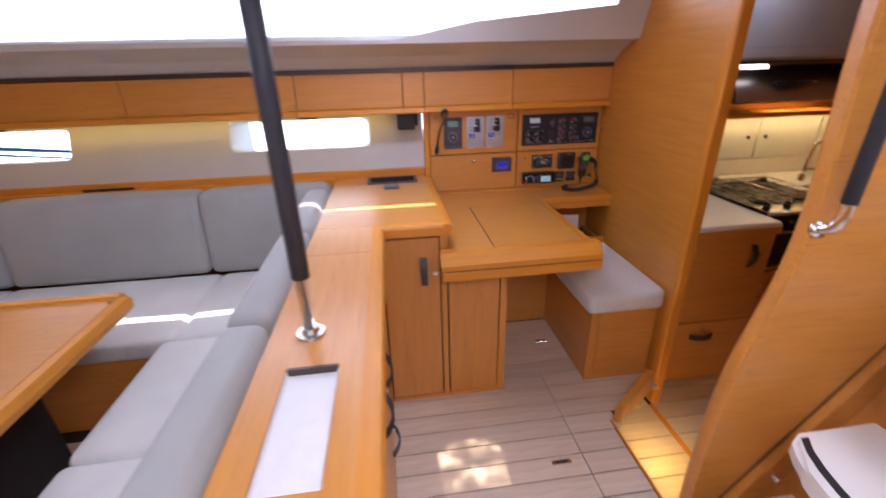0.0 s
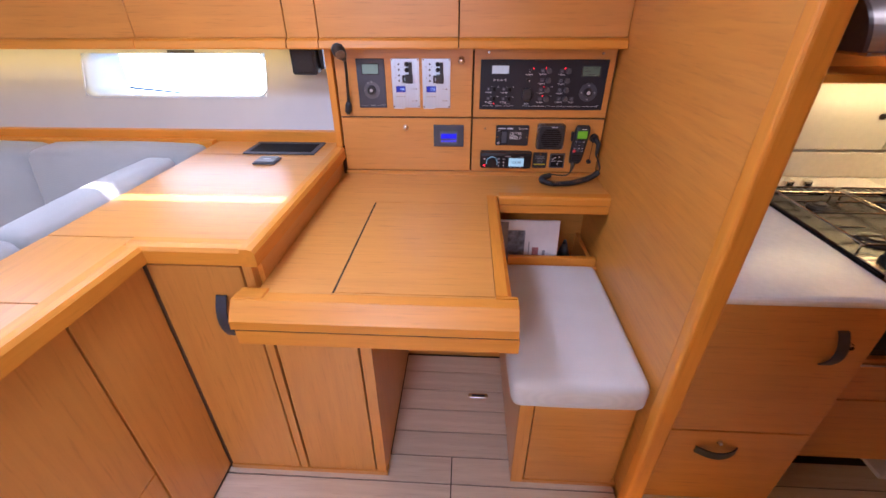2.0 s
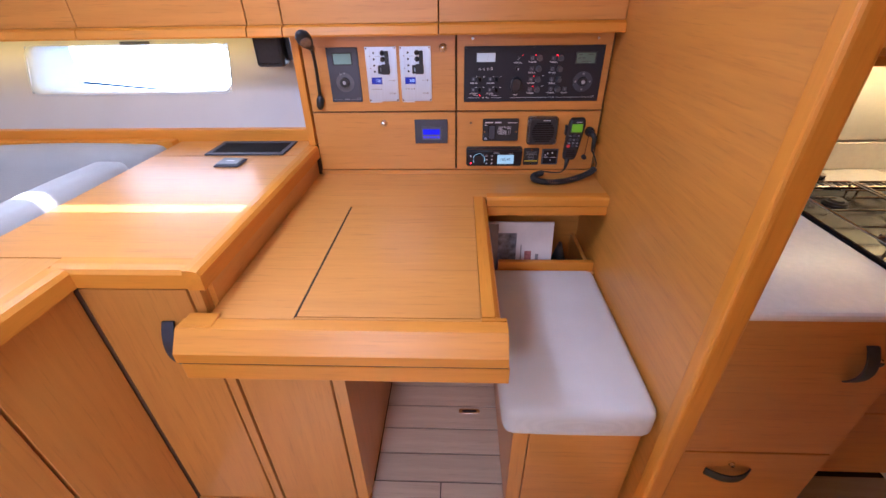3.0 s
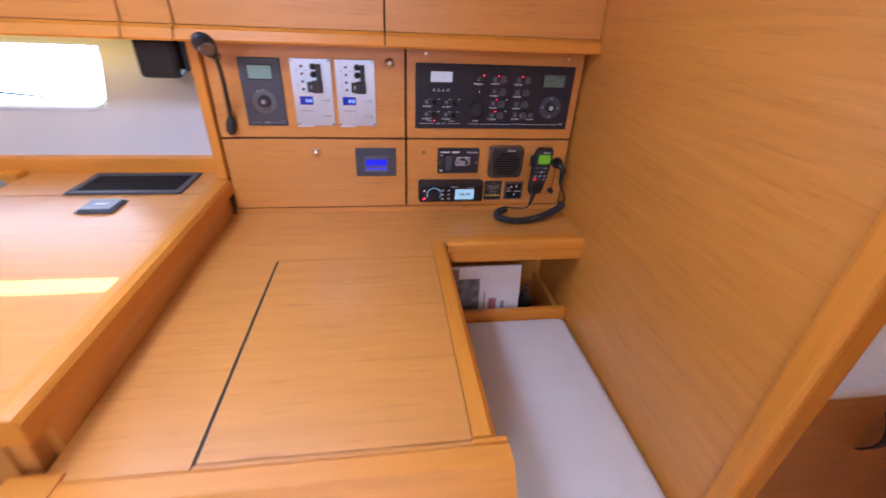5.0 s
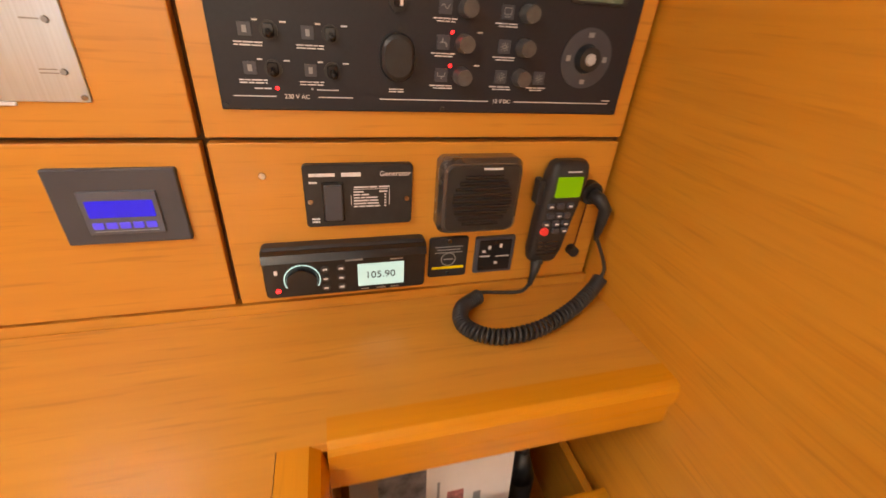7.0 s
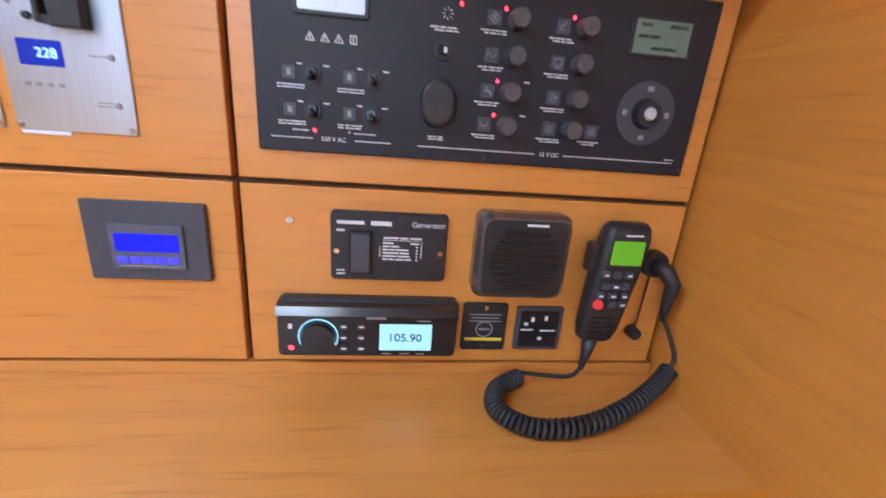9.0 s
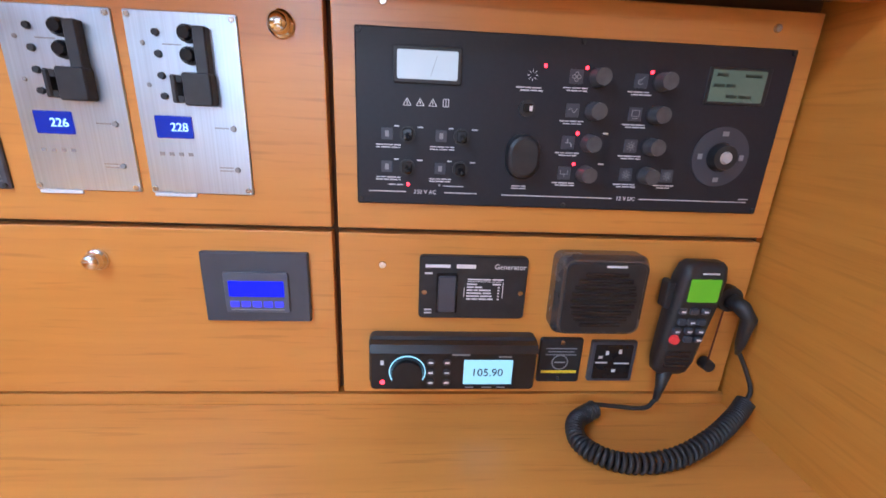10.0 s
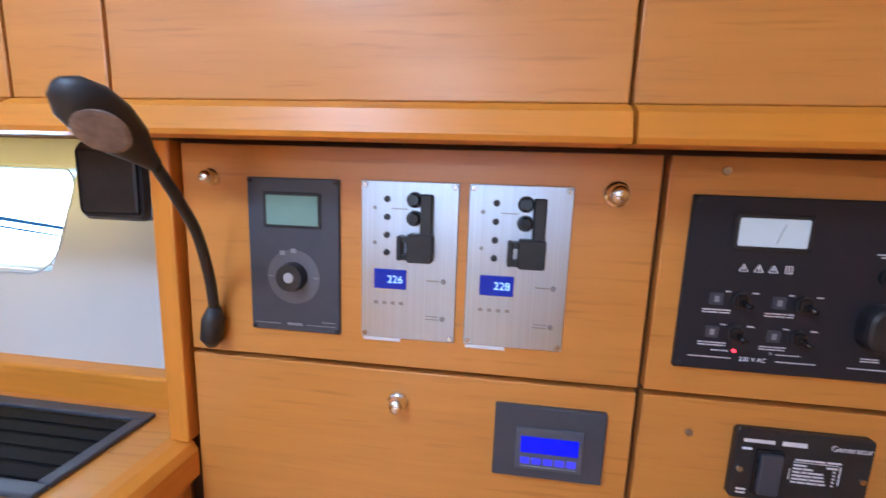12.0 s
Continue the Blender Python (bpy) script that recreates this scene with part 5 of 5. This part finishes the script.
# tank display
td = thing("tank_display", (0.653, PY, 0.925), "dark grey surround with a bright blue tank display", "display")
part("surround", plate(0.5935, 0.7130, 0.9255, 1.0112, PY, 0.006, 0.002), M_DGREY, td)
part("bezel", plate(0.618, 0.690, 0.9385, 0.988, PY - 0.006, 0.0025, 0.0015, 0.0006), plain("slate_plastic", (0.10, 0.11, 0.14), 0.4), td)
part("display", plate(0.623, 0.685, 0.9585, 0.978, PY - 0.0085, 0.0005, 0.001, 0.0002), M_BLUE, td, "bright blue backlit display")
for k in range(5):
    part("key", plate(0.6235 + 0.0125 * k, 0.6335 + 0.0125 * k, 0.9455, 0.953, PY - 0.0085, 0.0012, 0.001, 0.0004), plain("blue_key", (0.05, 0.05, 0.35), 0.4, emit=(0.05, 0.04, 0.9), estr=0.2), td)
bars([(0.654, 0.9425, 0.060, 0.0010)], PY - 0.0085, M_INKG, td)

# generator control
gn = thing("generator_control", (0.905, PY, 0.934), "black generator control panel with rocker switch", "control panel")
part("plate", plate(0.8400, 0.9680, 0.9335, 1.0125, PY, 0.008, 0.005), M_BLK, gn)
y = PY - 0.008
sw = part("rocker_frame", plate(0.860, 0.8855, 0.942, 0.992, y, 0.003, 0.002, 0.0006), M_BLKG, gn)
part("rocker", plate(0.8625, 0.883, 0.9445, 0.9895, y - 0.003, 0.004, 0.002, 0.0012), M_DGREY, sw)
bars([(0.8615, 1.0005, 0.029, 0.0038), (0.8945, 1.0005, 0.0225, 0.0048), (0.851, 0.9915, 0.009, 0.0022), (0.851, 0.945, 0.009, 0.002), (0.851, 0.941, 0.009, 0.002)], y, M_INK, gn)
words("Generator", 0.9465, 1.0005, 0.0088, y - 0.0004, M_INK, gn)
rows_ = [(0.906, 0.9845, 0.017, 0.0017), (0.920, 0.9845, 0.009, 0.0017), (0.933, 0.9845, 0.013, 0.0017), (0.917, 0.9818, 0.041, 0.0005)]
for k, ws in enumerate(((0.012,), (0.008, 0.009), (0.007, 0.005, 0.014), (0.018, 0.010), (0.015, 0.014), (0.005, 0.007, 0.009, 0.007))):
    u = 0.8965
    for w in ws:
        rows_.append((u + w / 2, 0.9785 - 0.0038 * k, w, 0.0017))
        u += w + 0.0013
    rows_.append((0.9345 if k else 0.932, 0.9785 - 0.0038 * k, 0.0022 if k else 0.010, 0.0017))
rows_ += [(0.9395, 0.971, 0.0008, 0.020), (0.8935, 0.968, 0.0008, 0.012)]
bars(rows_, y, M_INK, gn, "label")
for x in (0.8465, 0.961):
    screw(gn, x, 0.968, y, 0.0036)

# radio
rd = thing("marine_radio", (0.885, PY, 0.845), "black marine stereo with lit dial ring and pale blue display", "radio")
part("body", plate(0.7815, 0.9880, 0.8430, 0.9115, PY, 0.016, 0.008, 0.003), M_BLK, rd)
part("visor", loft([[(x, yy, z) for x in (xx,) for yy, z in ((PY - 0.014, 0.9085), (PY - 0.026, 0.9075), (PY - 0.030, 0.898), (PY - 0.014, 0.898))] for xx in (0.784, 0.9855)]), M_BLKG, rd)
part("face", plate(0.784, 0.9855, 0.8445, 0.8985, PY - 0.016, 0.010, 0.006, 0.002), M_BLKG, rd)
y = PY - 0.026
kn = stud(0.8285, 0.871, y, 0.0200, 0.009, M_BLKG, rd, "volume_knob", 32, 0.9)
bm = tube([(0.8285 + 0.0215 * math.cos(radians(a)), y - 0.001, 0.871 + 0.0215 * math.sin(radians(a))) for a in range(-30, 211, 12)], 0.0007, 6)
part("lit_ring", bm, glow("pale_cyan_ring", (0.5, 0.85, 1.0), 0.24), rd)
for x in (0.8565, 0.876):
    for z in (0.884, 0.870, 0.856):
        stud(x, z, y, 0.0052, 0.0012, M_BLK, rd, "key", 16)
bars([(x, z, 0.0055, 0.0022) for x in (0.8565, 0.876) for z in (0.884, 0.870, 0.856)] + [(0.7985, 0.884, 0.004, 0.006)], y - 0.0013, M_INK, rd, "key_marks")
stud(0.7985, 0.856, y, 0.003, 0.001, M_RED, rd, "power_key", 14)
sc = part("display", plate(0.8965, 0.9565, 0.8535, 0.8875, y, 0.0006, 0.001, 0.0003), M_CYAN, rd, "pale blue lit display")
words("105.90", 0.9255, 0.8700, 0.0145, y - 0.001, M_INKK, sc, "digits")
bars([(0.8925, 0.8948, 0.022, 0.003), (0.9465, 0.892, 0.016, 0.0012), (0.905, 0.849, 0.010, 0.001), (0.926, 0.849, 0.012, 0.001), (0.944, 0.849, 0.010, 0.001)], y, M_INKG, rd)

# loudspeaker
ls = thing("radio_speaker", (1.052, PY, 0.922), "square black radio loudspeaker with slotted grille", "loudspeaker")
part("housing", loft([[(1.052 + px, yy, 0.9725 + pz) for px, pz in rrect(w, h, r)] for w, h, r, yy in ((0.106, 0.098, 0.010, PY), (0.108, 0.100, 0.012, PY - 0.020), (0.100, 0.092, 0.012, PY - 0.030), (0.090, 0.084, 0.010, PY - 0.0305))]), M_BEZEL, ls)
part("front", plate(1.0055, 1.0985, 0.929, 1.0165, PY - 0.0306, 0.002, 0.010, 0.001), M_BLK, ls)
for k in range(9):
    z = 0.938 + 0.0078 * k
    w = 0.078 * math.sqrt(max(0.15, 1 - ((k - 4) / 5.2) ** 2))
    part("grille_slat", bx(1.052 - w / 2, 1.052 + w / 2, PY - 0.0352, PY - 0.0325, z, z + 0.0045, 0.001, 1), M_BLKG, ls)
bars([(1.062, 1.0125, 0.024, 0.0026)], PY - 0.0326, M_INK, ls)

# safety plate and socket
sf = thing("warning_plate", (1.023, PY, 0.845), "small black warning plate with a yellow band", "sign")
part("plate", plate(0.9955, 1.0515, 0.8405, 0.9050, PY, 0.004, 0.004), M_BLK, sf)
part("band", plate(1.000, 1.047, 0.8545, 0.8585, PY - 0.004, 0.0005, 0.0005, 0.0002), M_YEL, sf, "yellow band")
bars([(1.0235, 0.8905 - 0.0045 * k, 0.040 - 0.006 * (k % 2), 0.0012) for k in range(3)] + [(1.0235, 0.8705, 0.014, 0.0018)], PY - 0.004, M_INKG, sf)
ringdisc(1.0235, 0.8705, PY - 0.004, 0.0095, 0.0108, 0.0006, M_INKG, sf, "ring", 24)
for z in (0.8995, 0.8475):
    screw(sf, 1.0235, z, PY - 0.004, 0.0035)
so = thing("antenna_socket", (1.092, PY, 0.846), "square dark socket plate with small pictograms", "socket")
part("frame", plate(1.0625, 1.1225, 0.8425, 0.9020, PY, 0.005, 0.003), M_DGREY, so)
part("insert", plate(1.0680, 1.1170, 0.8475, 0.8970, PY - 0.005, 0.0015, 0.002, 0.0005), M_BLKG, so)
bars([(1.077, 0.872, 0.016, 0.002), (1.104, 0.871, 0.020, 0.0016), (1.083, 0.886, 0.004, 0.006), (1.100, 0.888, 0.004, 0.006), (1.095, 0.860, 0.005, 0.004), (1.075, 0.880, 0.005, 0.004)], PY - 0.0065, M_INK, so, "pictograms")

# handset with coiled cord
hs = thing("radio_handset", (1.165, PY, 0.87), "black handheld radio microphone with green display on its hook", "handset")
rings = []
for z, w, d, yo in ((0.876, 0.030, 0.010, 0.016), (0.880, 0.042, 0.018, 0.010), (0.895, 0.049, 0.024, 0.007), (0.935, 0.053, 0.027, 0.005), (0.975, 0.057, 0.029, 0.005), (1.005, 0.057, 0.029, 0.005), (1.020, 0.051, 0.024, 0.007), (1.025, 0.042, 0.016, 0.011)):
    cx = 1.1535 + (z - 0.95) * 0.10
    rings.append([(cx + px, PY - yo - d / 2 + pz, z) for px, pz in rrect(w, d, min(w, d) * 0.32, 4)])
part("body", loft(rings), M_BLK, hs, smooth=True)
y = PY - 0.0345
part("display", plate(1.1395, 1.1765, 0.979, 1.0075, y, 0.001, 0.002, 0.0004), M_LIME, hs, "lit green display")
bars([(1.163, 1.0135, 0.020, 0.002)], y + 0.002, M_INK, hs)
for z, row in ((0.967, (1.138, 1.152, 1.166)), (0.953, (1.140, 1.152, 1.164)), (0.941, (1.136, 1.151, 1.165)), (0.930, (1.152, 1.165))):
    for x in row:
        part("key", plate(x - 0.005, x + 0.005, z - 0.004, z + 0.004, y + 0.002, 0.004, 0.002, 0.001), M_DGREY, hs)
bars([(x, z, 0.005, 0.002) for x, z in ((1.138, 0.967), (1.166, 0.967), (1.152, 0.953), (1.136, 0.941), (1.165, 0.941), (1.165, 0.930), (1.151, 0.941))], y - 0.0021, M_INK, hs, "key_marks")
stud(1.136, 0.929, y + 0.002, 0.0062, 0.004, glow("red_key", (1.0, 0.06, 0.06), 0.10), hs, "distress_key", 18)
for k in range(4):
    part("grille_slat", bx(1.132, 1.163, y + 0.003, y + 0.0062, 0.890 + 0.0065 * k, 0.8925 + 0.0065 * k), M_BLKG, hs)
part("hook", plate(1.140, 1.165, 0.955, 0.985, PY, 0.012, 0.003), M_BLK, hs)
part("talk_key", plate(1.1205, 1.1295, 0.965, 1.000, PY - 0.010, 0.015, 0.003), M_BLK, hs)
part("strain_relief", tube([(1.143, PY - 0.020, 0.879), (1.140, PY - 0.023, 0.855), (1.134, PY - 0.028, 0.838)], [0.010, 0.006, 0.0035], 10), M_BLK, hs, smooth=True)

hs.location += Vector((0.0115, 0.0, -0.0075))

jk = thing("cable_socket", (1.226, PY, 0.955), "round black bulkhead socket with plug and dangling cap", "socket")
part("flange", cyl((1.224, PY, 0.965), (1.224, PY - 0.012, 0.965), 0.017, 0.016, 24), M_BLK, jk)
part("plug", tube([(1.224, PY - 0.012, 0.965), (1.229, PY - 0.026, 0.961), (1.238, PY - 0.030, 0.948), (1.236, PY - 0.030, 0.915), (1.236, PY - 0.030, 0.90)], [0.010, 0.010, 0.009, 0.006, 0.003], 14), M_BLK, jk, smooth=True)
part("cap_cord", tube([(1.222, PY - 0.008, 0.955), (1.220, PY - 0.008, 0.912), (1.217, PY - 0.010, 0.878)], 0.0012, 6), plain("dark_red_cord", (0.10, 0.02, 0.015), 0.6), jk)
part("dust_cap", cyl((1.217, PY - 0.003, 0.872), (1.217, PY - 0.016, 0.872), 0.0085, 0.0075, 18), M_BLK, jk)

cd = thing("coiled_cord", (1.13, 2.31, TZ), "black coiled handset cord lying on the shelf", "cord")
path = spline([(1.066, 2.360, TZ + 0.014), (1.034, 2.338, TZ + 0.013), (1.028, 2.302, TZ + 0.013), (1.062, 2.276, TZ + 0.013), (1.122, 2.280, TZ + 0.013), (1.184, 2.306, TZ + 0.016), (1.230, 2.332, TZ + 0.024), (1.251, 2.345, TZ + 0.036)], 40)
turns, coil, R = 56, [], 0.0088
up = Vector((0, 0, 1))
N = len(path) - 1
steps = turns * 10
for i in range(steps + 1):
    t = i / steps * N
    k = min(int(t), N - 1)
    p = path[k].lerp(path[k + 1], t - k)
    d = (path[k + 1] - path[k]).normalized()
    side = d.cross(up).normalized()
    nrm = side.cross(d)
    a = 2 * math.pi * i / 10
    coil.append(p + R * (math.cos(a) * side + math.sin(a) * nrm))
part("coil", tube(coil, 0.0027, 6), M_BLK, cd, smooth=True)
part("lead", tube(spline([(1.1455, PY - 0.028, 0.8315), (1.130, PY - 0.032, 0.822), (1.095, PY - 0.026, 0.820), (1.080, PY - 0.026, 0.822), (1.066, 2.360 + 0.004, TZ + 0.018)], 6), 0.0027, 8), M_BLK, cd, smooth=True)
part("plug_lead", tube(spline([(1.251, 2.345, TZ + 0.036), (1.255, 2.347, TZ + 0.052), (1.248, 2.354, 0.880), (1.236, PY - 0.030, 0.905)], 6), 0.0027, 8), M_BLK, cd, smooth=True)

# ---------------------------------------------------------------- nav corner small things
bl = thing("booklet", (0.99, 2.25, 0.356), "white printed manual leaning in the stowage bin", "booklet")
def lean(x0, x1, u0, u1, off, t):
    """Slab on the leaning plane of the booklet; u runs up it."""
    b0, d = Vector((0, 2.228, 0.358)), Vector((0, 0.038, 0.305))
    n = Vector((0, -0.992, 0.124))
    q = lambda x, u, o: Vector((x, 0, 0)) + b0 + d * u + n * o
    return loft([[q(x0, u0, off), q(x1, u0, off), q(x1, u1, off), q(x0, u1, off)], [q(x0, u0, off + t), q(x1, u0, off + t), q(x1, u1, off + t), q(x0, u1, off + t)]])
part("cover", lean(0.868, 1.112, 0.0, 1.0, 0.0, 0.010), M_PAPER, bl)
part("photo", lean(0.872, 0.975, 0.05, 0.86, 0.0102, 0.0006), M_PHOTO, bl, "grey photograph printed on the cover")
part("flag_block", lean(1.008, 1.034, 0.42, 0.62, 0.0102, 0.0005), plain("faded_red_print", (0.42, 0.16, 0.16), 0.6, var=0.5, scale=160), bl)
part("crest", lean(1.050, 1.062, 0.48, 0.58, 0.0102, 0.0005), M_INKG, bl)
part("caption", lean(0.992, 0.996, 0.25, 0.7, 0.0102, 0.0005), M_INKG, bl)
sk = thing("plastic_sleeve", (0.9, 2.22, 0.356), "clear grey plastic folder in the stowage bin", "folder")
part("sheet", lean(0.866, 0.905, 0.0, 0.98, 0.0112, 0.002), plain("grey_plastic_film", (0.25, 0.22, 0.22), 0.15), sk)
tr = thing("torch", (1.150, 2.28, 0.356), "black torch standing in the stowage bin", "torch")
part("body", cyl((1.150, 2.28, 0.356), (1.150, 2.28, 0.49), 0.034, 0.028, 20), M_BLK, tr, smooth=True)
bm = cyl((1.150, 2.28, 0.49), (1.150, 2.28, 0.55), 0.028, 0.010, 20)
cyl((1.150, 2.28, 0.55), (1.150, 2.28, 0.565), 0.010, 0.006, 16, bm)
part("head", bm, M_BLK, tr, smooth=True)

vt = thing("counter_vent", (0.0, 2.345, CT), "black slotted ventilation grille let into the counter", "vent")
bm = bmesh.new()
bx(-0.145, 0.138, 2.268, 2.286, CT + 0.0005, CT + 0.007, 0.002, bm=bm)
bx(-0.145, 0.138, 2.404, 2.422, CT + 0.0005, CT + 0.007, 0.002, bm=bm)
bx(-0.145, -0.128, 2.286, 2.404, CT + 0.0005, CT + 0.007, 0.002, bm=bm)
bx(0.121, 0.138, 2.286, 2.404, CT + 0.0005, CT + 0.007, 0.002, bm=bm)
part("frame", bm, M_DGREY, vt)
part("backing", bx(-0.127, 0.120, 2.287, 2.403, CT + 0.0005, CT + 0.0015), M_VENT, vt)
for k in range(5):
    y = 2.298 + 0.0225 * k
    part("slat", loft([[(x, y - 0.006, CT + 0.002), (x, y + 0.007, CT + 0.0045), (x, y + 0.007, CT + 0.0062), (x, y - 0.006, CT + 0.0037)] for x in (-0.127, 0.120)]), M_VENT, vt)
us = thing("counter_outlet", (-0.012, 2.187, CT), "grey flip-lid power outlet in the counter", "outlet")
part("base", bx(-0.052, 0.030, 2.150, 2.226, CT + 0.0005, CT + 0.006, 0.003), M_DGREY, us)
part("lid", bx(-0.047, 0.025, 2.156, 2.221, CT + 0.006, CT + 0.011, 0.003), plain("mid_grey_plastic", (0.18, 0.20, 0.22), 0.35), us)
part("mark", bx(-0.022, 0.004, 2.184, 2.190, CT + 0.011, CT + 0.0115), M_INK, us)

sb = thing("cabin_loudspeaker", (0.10, 2.47, 1.19), "small black cabin loudspeaker on a bracket", "loudspeaker")
bm = loft([[(0.098 + px, y, 1.236 + pz) for px, pz in rrect(w, h, 0.012)] for w, h, y in ((0.080, 0.085, 2.53), (0.100, 0.098, 2.455), (0.100, 0.098, 2.430), (0.092, 0.090, 2.424))])
part("housing", bm, M_BLK, sb)
part("grille", bx(0.057, 0.139, 2.4205, 2.4245, 1.196, 1.276, 0.004), M_BLK, sb)
part("bracket", bx(0.152, 0.168, 2.45, 2.50, 1.205, 1.286, 0.003), M_BLK, sb)

rl = thing("reading_lamp", (0.262, 2.385, 1.056), "black flexible-neck reading lamp on the instrument door", "lamp")
part("holder", tube([(0.260, 2.379, 1.052), (0.262, 2.377, 1.062), (0.266, 2.376, 1.085), (0.268, 2.376, 1.100)], [0.006, 0.0125, 0.0125, 0.007], 16), M_BLK, rl, smooth=True)
neck = spline([(0.268, 2.376, 1.098), (0.273, 2.364, 1.140), (0.282, 2.338, 1.190), (0.293, 2.300, 1.230), (0.300, 2.272, 1.256)], 8)
part("neck", tube(neck, [0.0058 - 0.0008 * k / len(neck) for k in range(len(neck))], 10), M_BLK, rl, smooth=True)
ax = (Vector((0.289, 2.205, 1.312)) - Vector((0.300, 2.272, 1.256))).normalized()
nd = Vector((0.42, -0.62, -0.66))
nd = (nd - ax * nd.dot(ax)).normalized()
sd = ax.cross(nd)
p0 = Vector((0.300, 2.272, 1.256))
rings = []
for s, w, d in ((0.0, 0.006, 0.006), (0.012, 0.010, 0.009), (0.028, 0.0185, 0.013), (0.048, 0.0225, 0.014), (0.066, 0.0205, 0.013), (0.078, 0.013, 0.009), (0.083, 0.004, 0.003)):
    rings.append([p0 + ax * s + sd * w * math.cos(2 * math.pi * k / 20) + nd * d * math.sin(2 * math.pi * k / 20) for k in range(20)])
part("head", loft(rings), M_BLK, rl, smooth=True)
c = p0 + ax * 0.047 + nd * 0.0128
part("lens", loft([[c + nd * o + ax * r * 1.15 * math.cos(2 * math.pi * k / 24) + sd * r * math.sin(2 * math.pi * k / 24) for k in range(24)] for r, o in ((0.0165, -0.002), (0.0165, 0.0008), (0.014, 0.0016))]), plain("smoky_lamp_lens", (0.24, 0.19, 0.17), 0.2, var=0.25, scale=90), rl, "frosted lens", smooth=False)
lt = thing("liner_light", (0.61, 2.30, 1.505), "slim dark switch under the headliner cove", "switch")
part("body", bx(0.55, 0.67, 2.310, 2.335, 1.503, 1.513, 0.003), M_BLK, lt)

# ---------------------------------------------------------------- planks
def plank_mesh(l):
    bm = bx(-l / 2, l / 2, -PW / 2 + GAP / 2, PW / 2 - GAP / 2, -0.006, 0.0)
    me = bpy.data.meshes.new("plank")
    bm.to_mesh(me)
    bm.free()
    me.materials.append(M_PLANK)
    return me


meshes = {}


def plank(parent, x0, x1, y, z):
    l = round(x1 - x0, 3)
    if l not in meshes:
        meshes[l] = plank_mesh(l)
    ob = new("plank", meshes[l])
    ob.parent = parent
    ob.location = Vector(((x0 + x1) / 2, y, z)) - origin(parent)


rows = [2.102 - PW * k for k in range(38)]
for k, y in enumerate(rows):
    if y > 1.65:
        plank(floor, 0.478, 0.905, y, 0)
        continue
    end = 0.90 if y < 1.28 else 0.90 + (y - 1.28) / 0.175 * 0.29
    end = min(end, 1.25)
    plank(floor, 0.702, end, y, 0)
    if y > 0.85:
        plank(floor, -0.088, 0.698, y, 0)
    else:
        plank(floor, -0.088 + 0.0, 0.30, y, 0)
        plank(floor, 0.304, 0.698, y, 0)
    if y < 1.55:
        plank(floor, -3.19, -1.03, y, 0)
for k in range(9):
    y = 1.74 - PW * k
    if y > 0.86:
        plank(galley_floor, 0.92, 1.238, y, GZ)
        plank(galley_floor, 1.262, 3.0, y, GZ)
structure("trim_galley_sole", bx(1.2385, 1.2615, 0.85, 1.486, GZ - 0.005, GZ + 0.004, 0.002), M_TRIMY, "oak strip let into the galley sole", "trim")
# lifting rings
for x, y in ((0.80, 1.93), (0.60, 1.122)):
    u = thing("hatch_pull", (x, y, 0.0), "small flush chrome lifting ring in the sole", "lifting ring", "sole lifting rings")
    part("plate", loft([[(x + px, y + py, z) for px, py in rrect(w, h, h * 0.49)] for w, h, z in ((0.085, 0.022, 0.0003), (0.082, 0.019, 0.0022))]), M_CHROME, u)
    part("slot", loft([[(x + px, y + py, z) for px, py in rrect(0.055, 0.010, 0.0049)] for z in (0.0023, 0.0028)]), M_BLK, u)
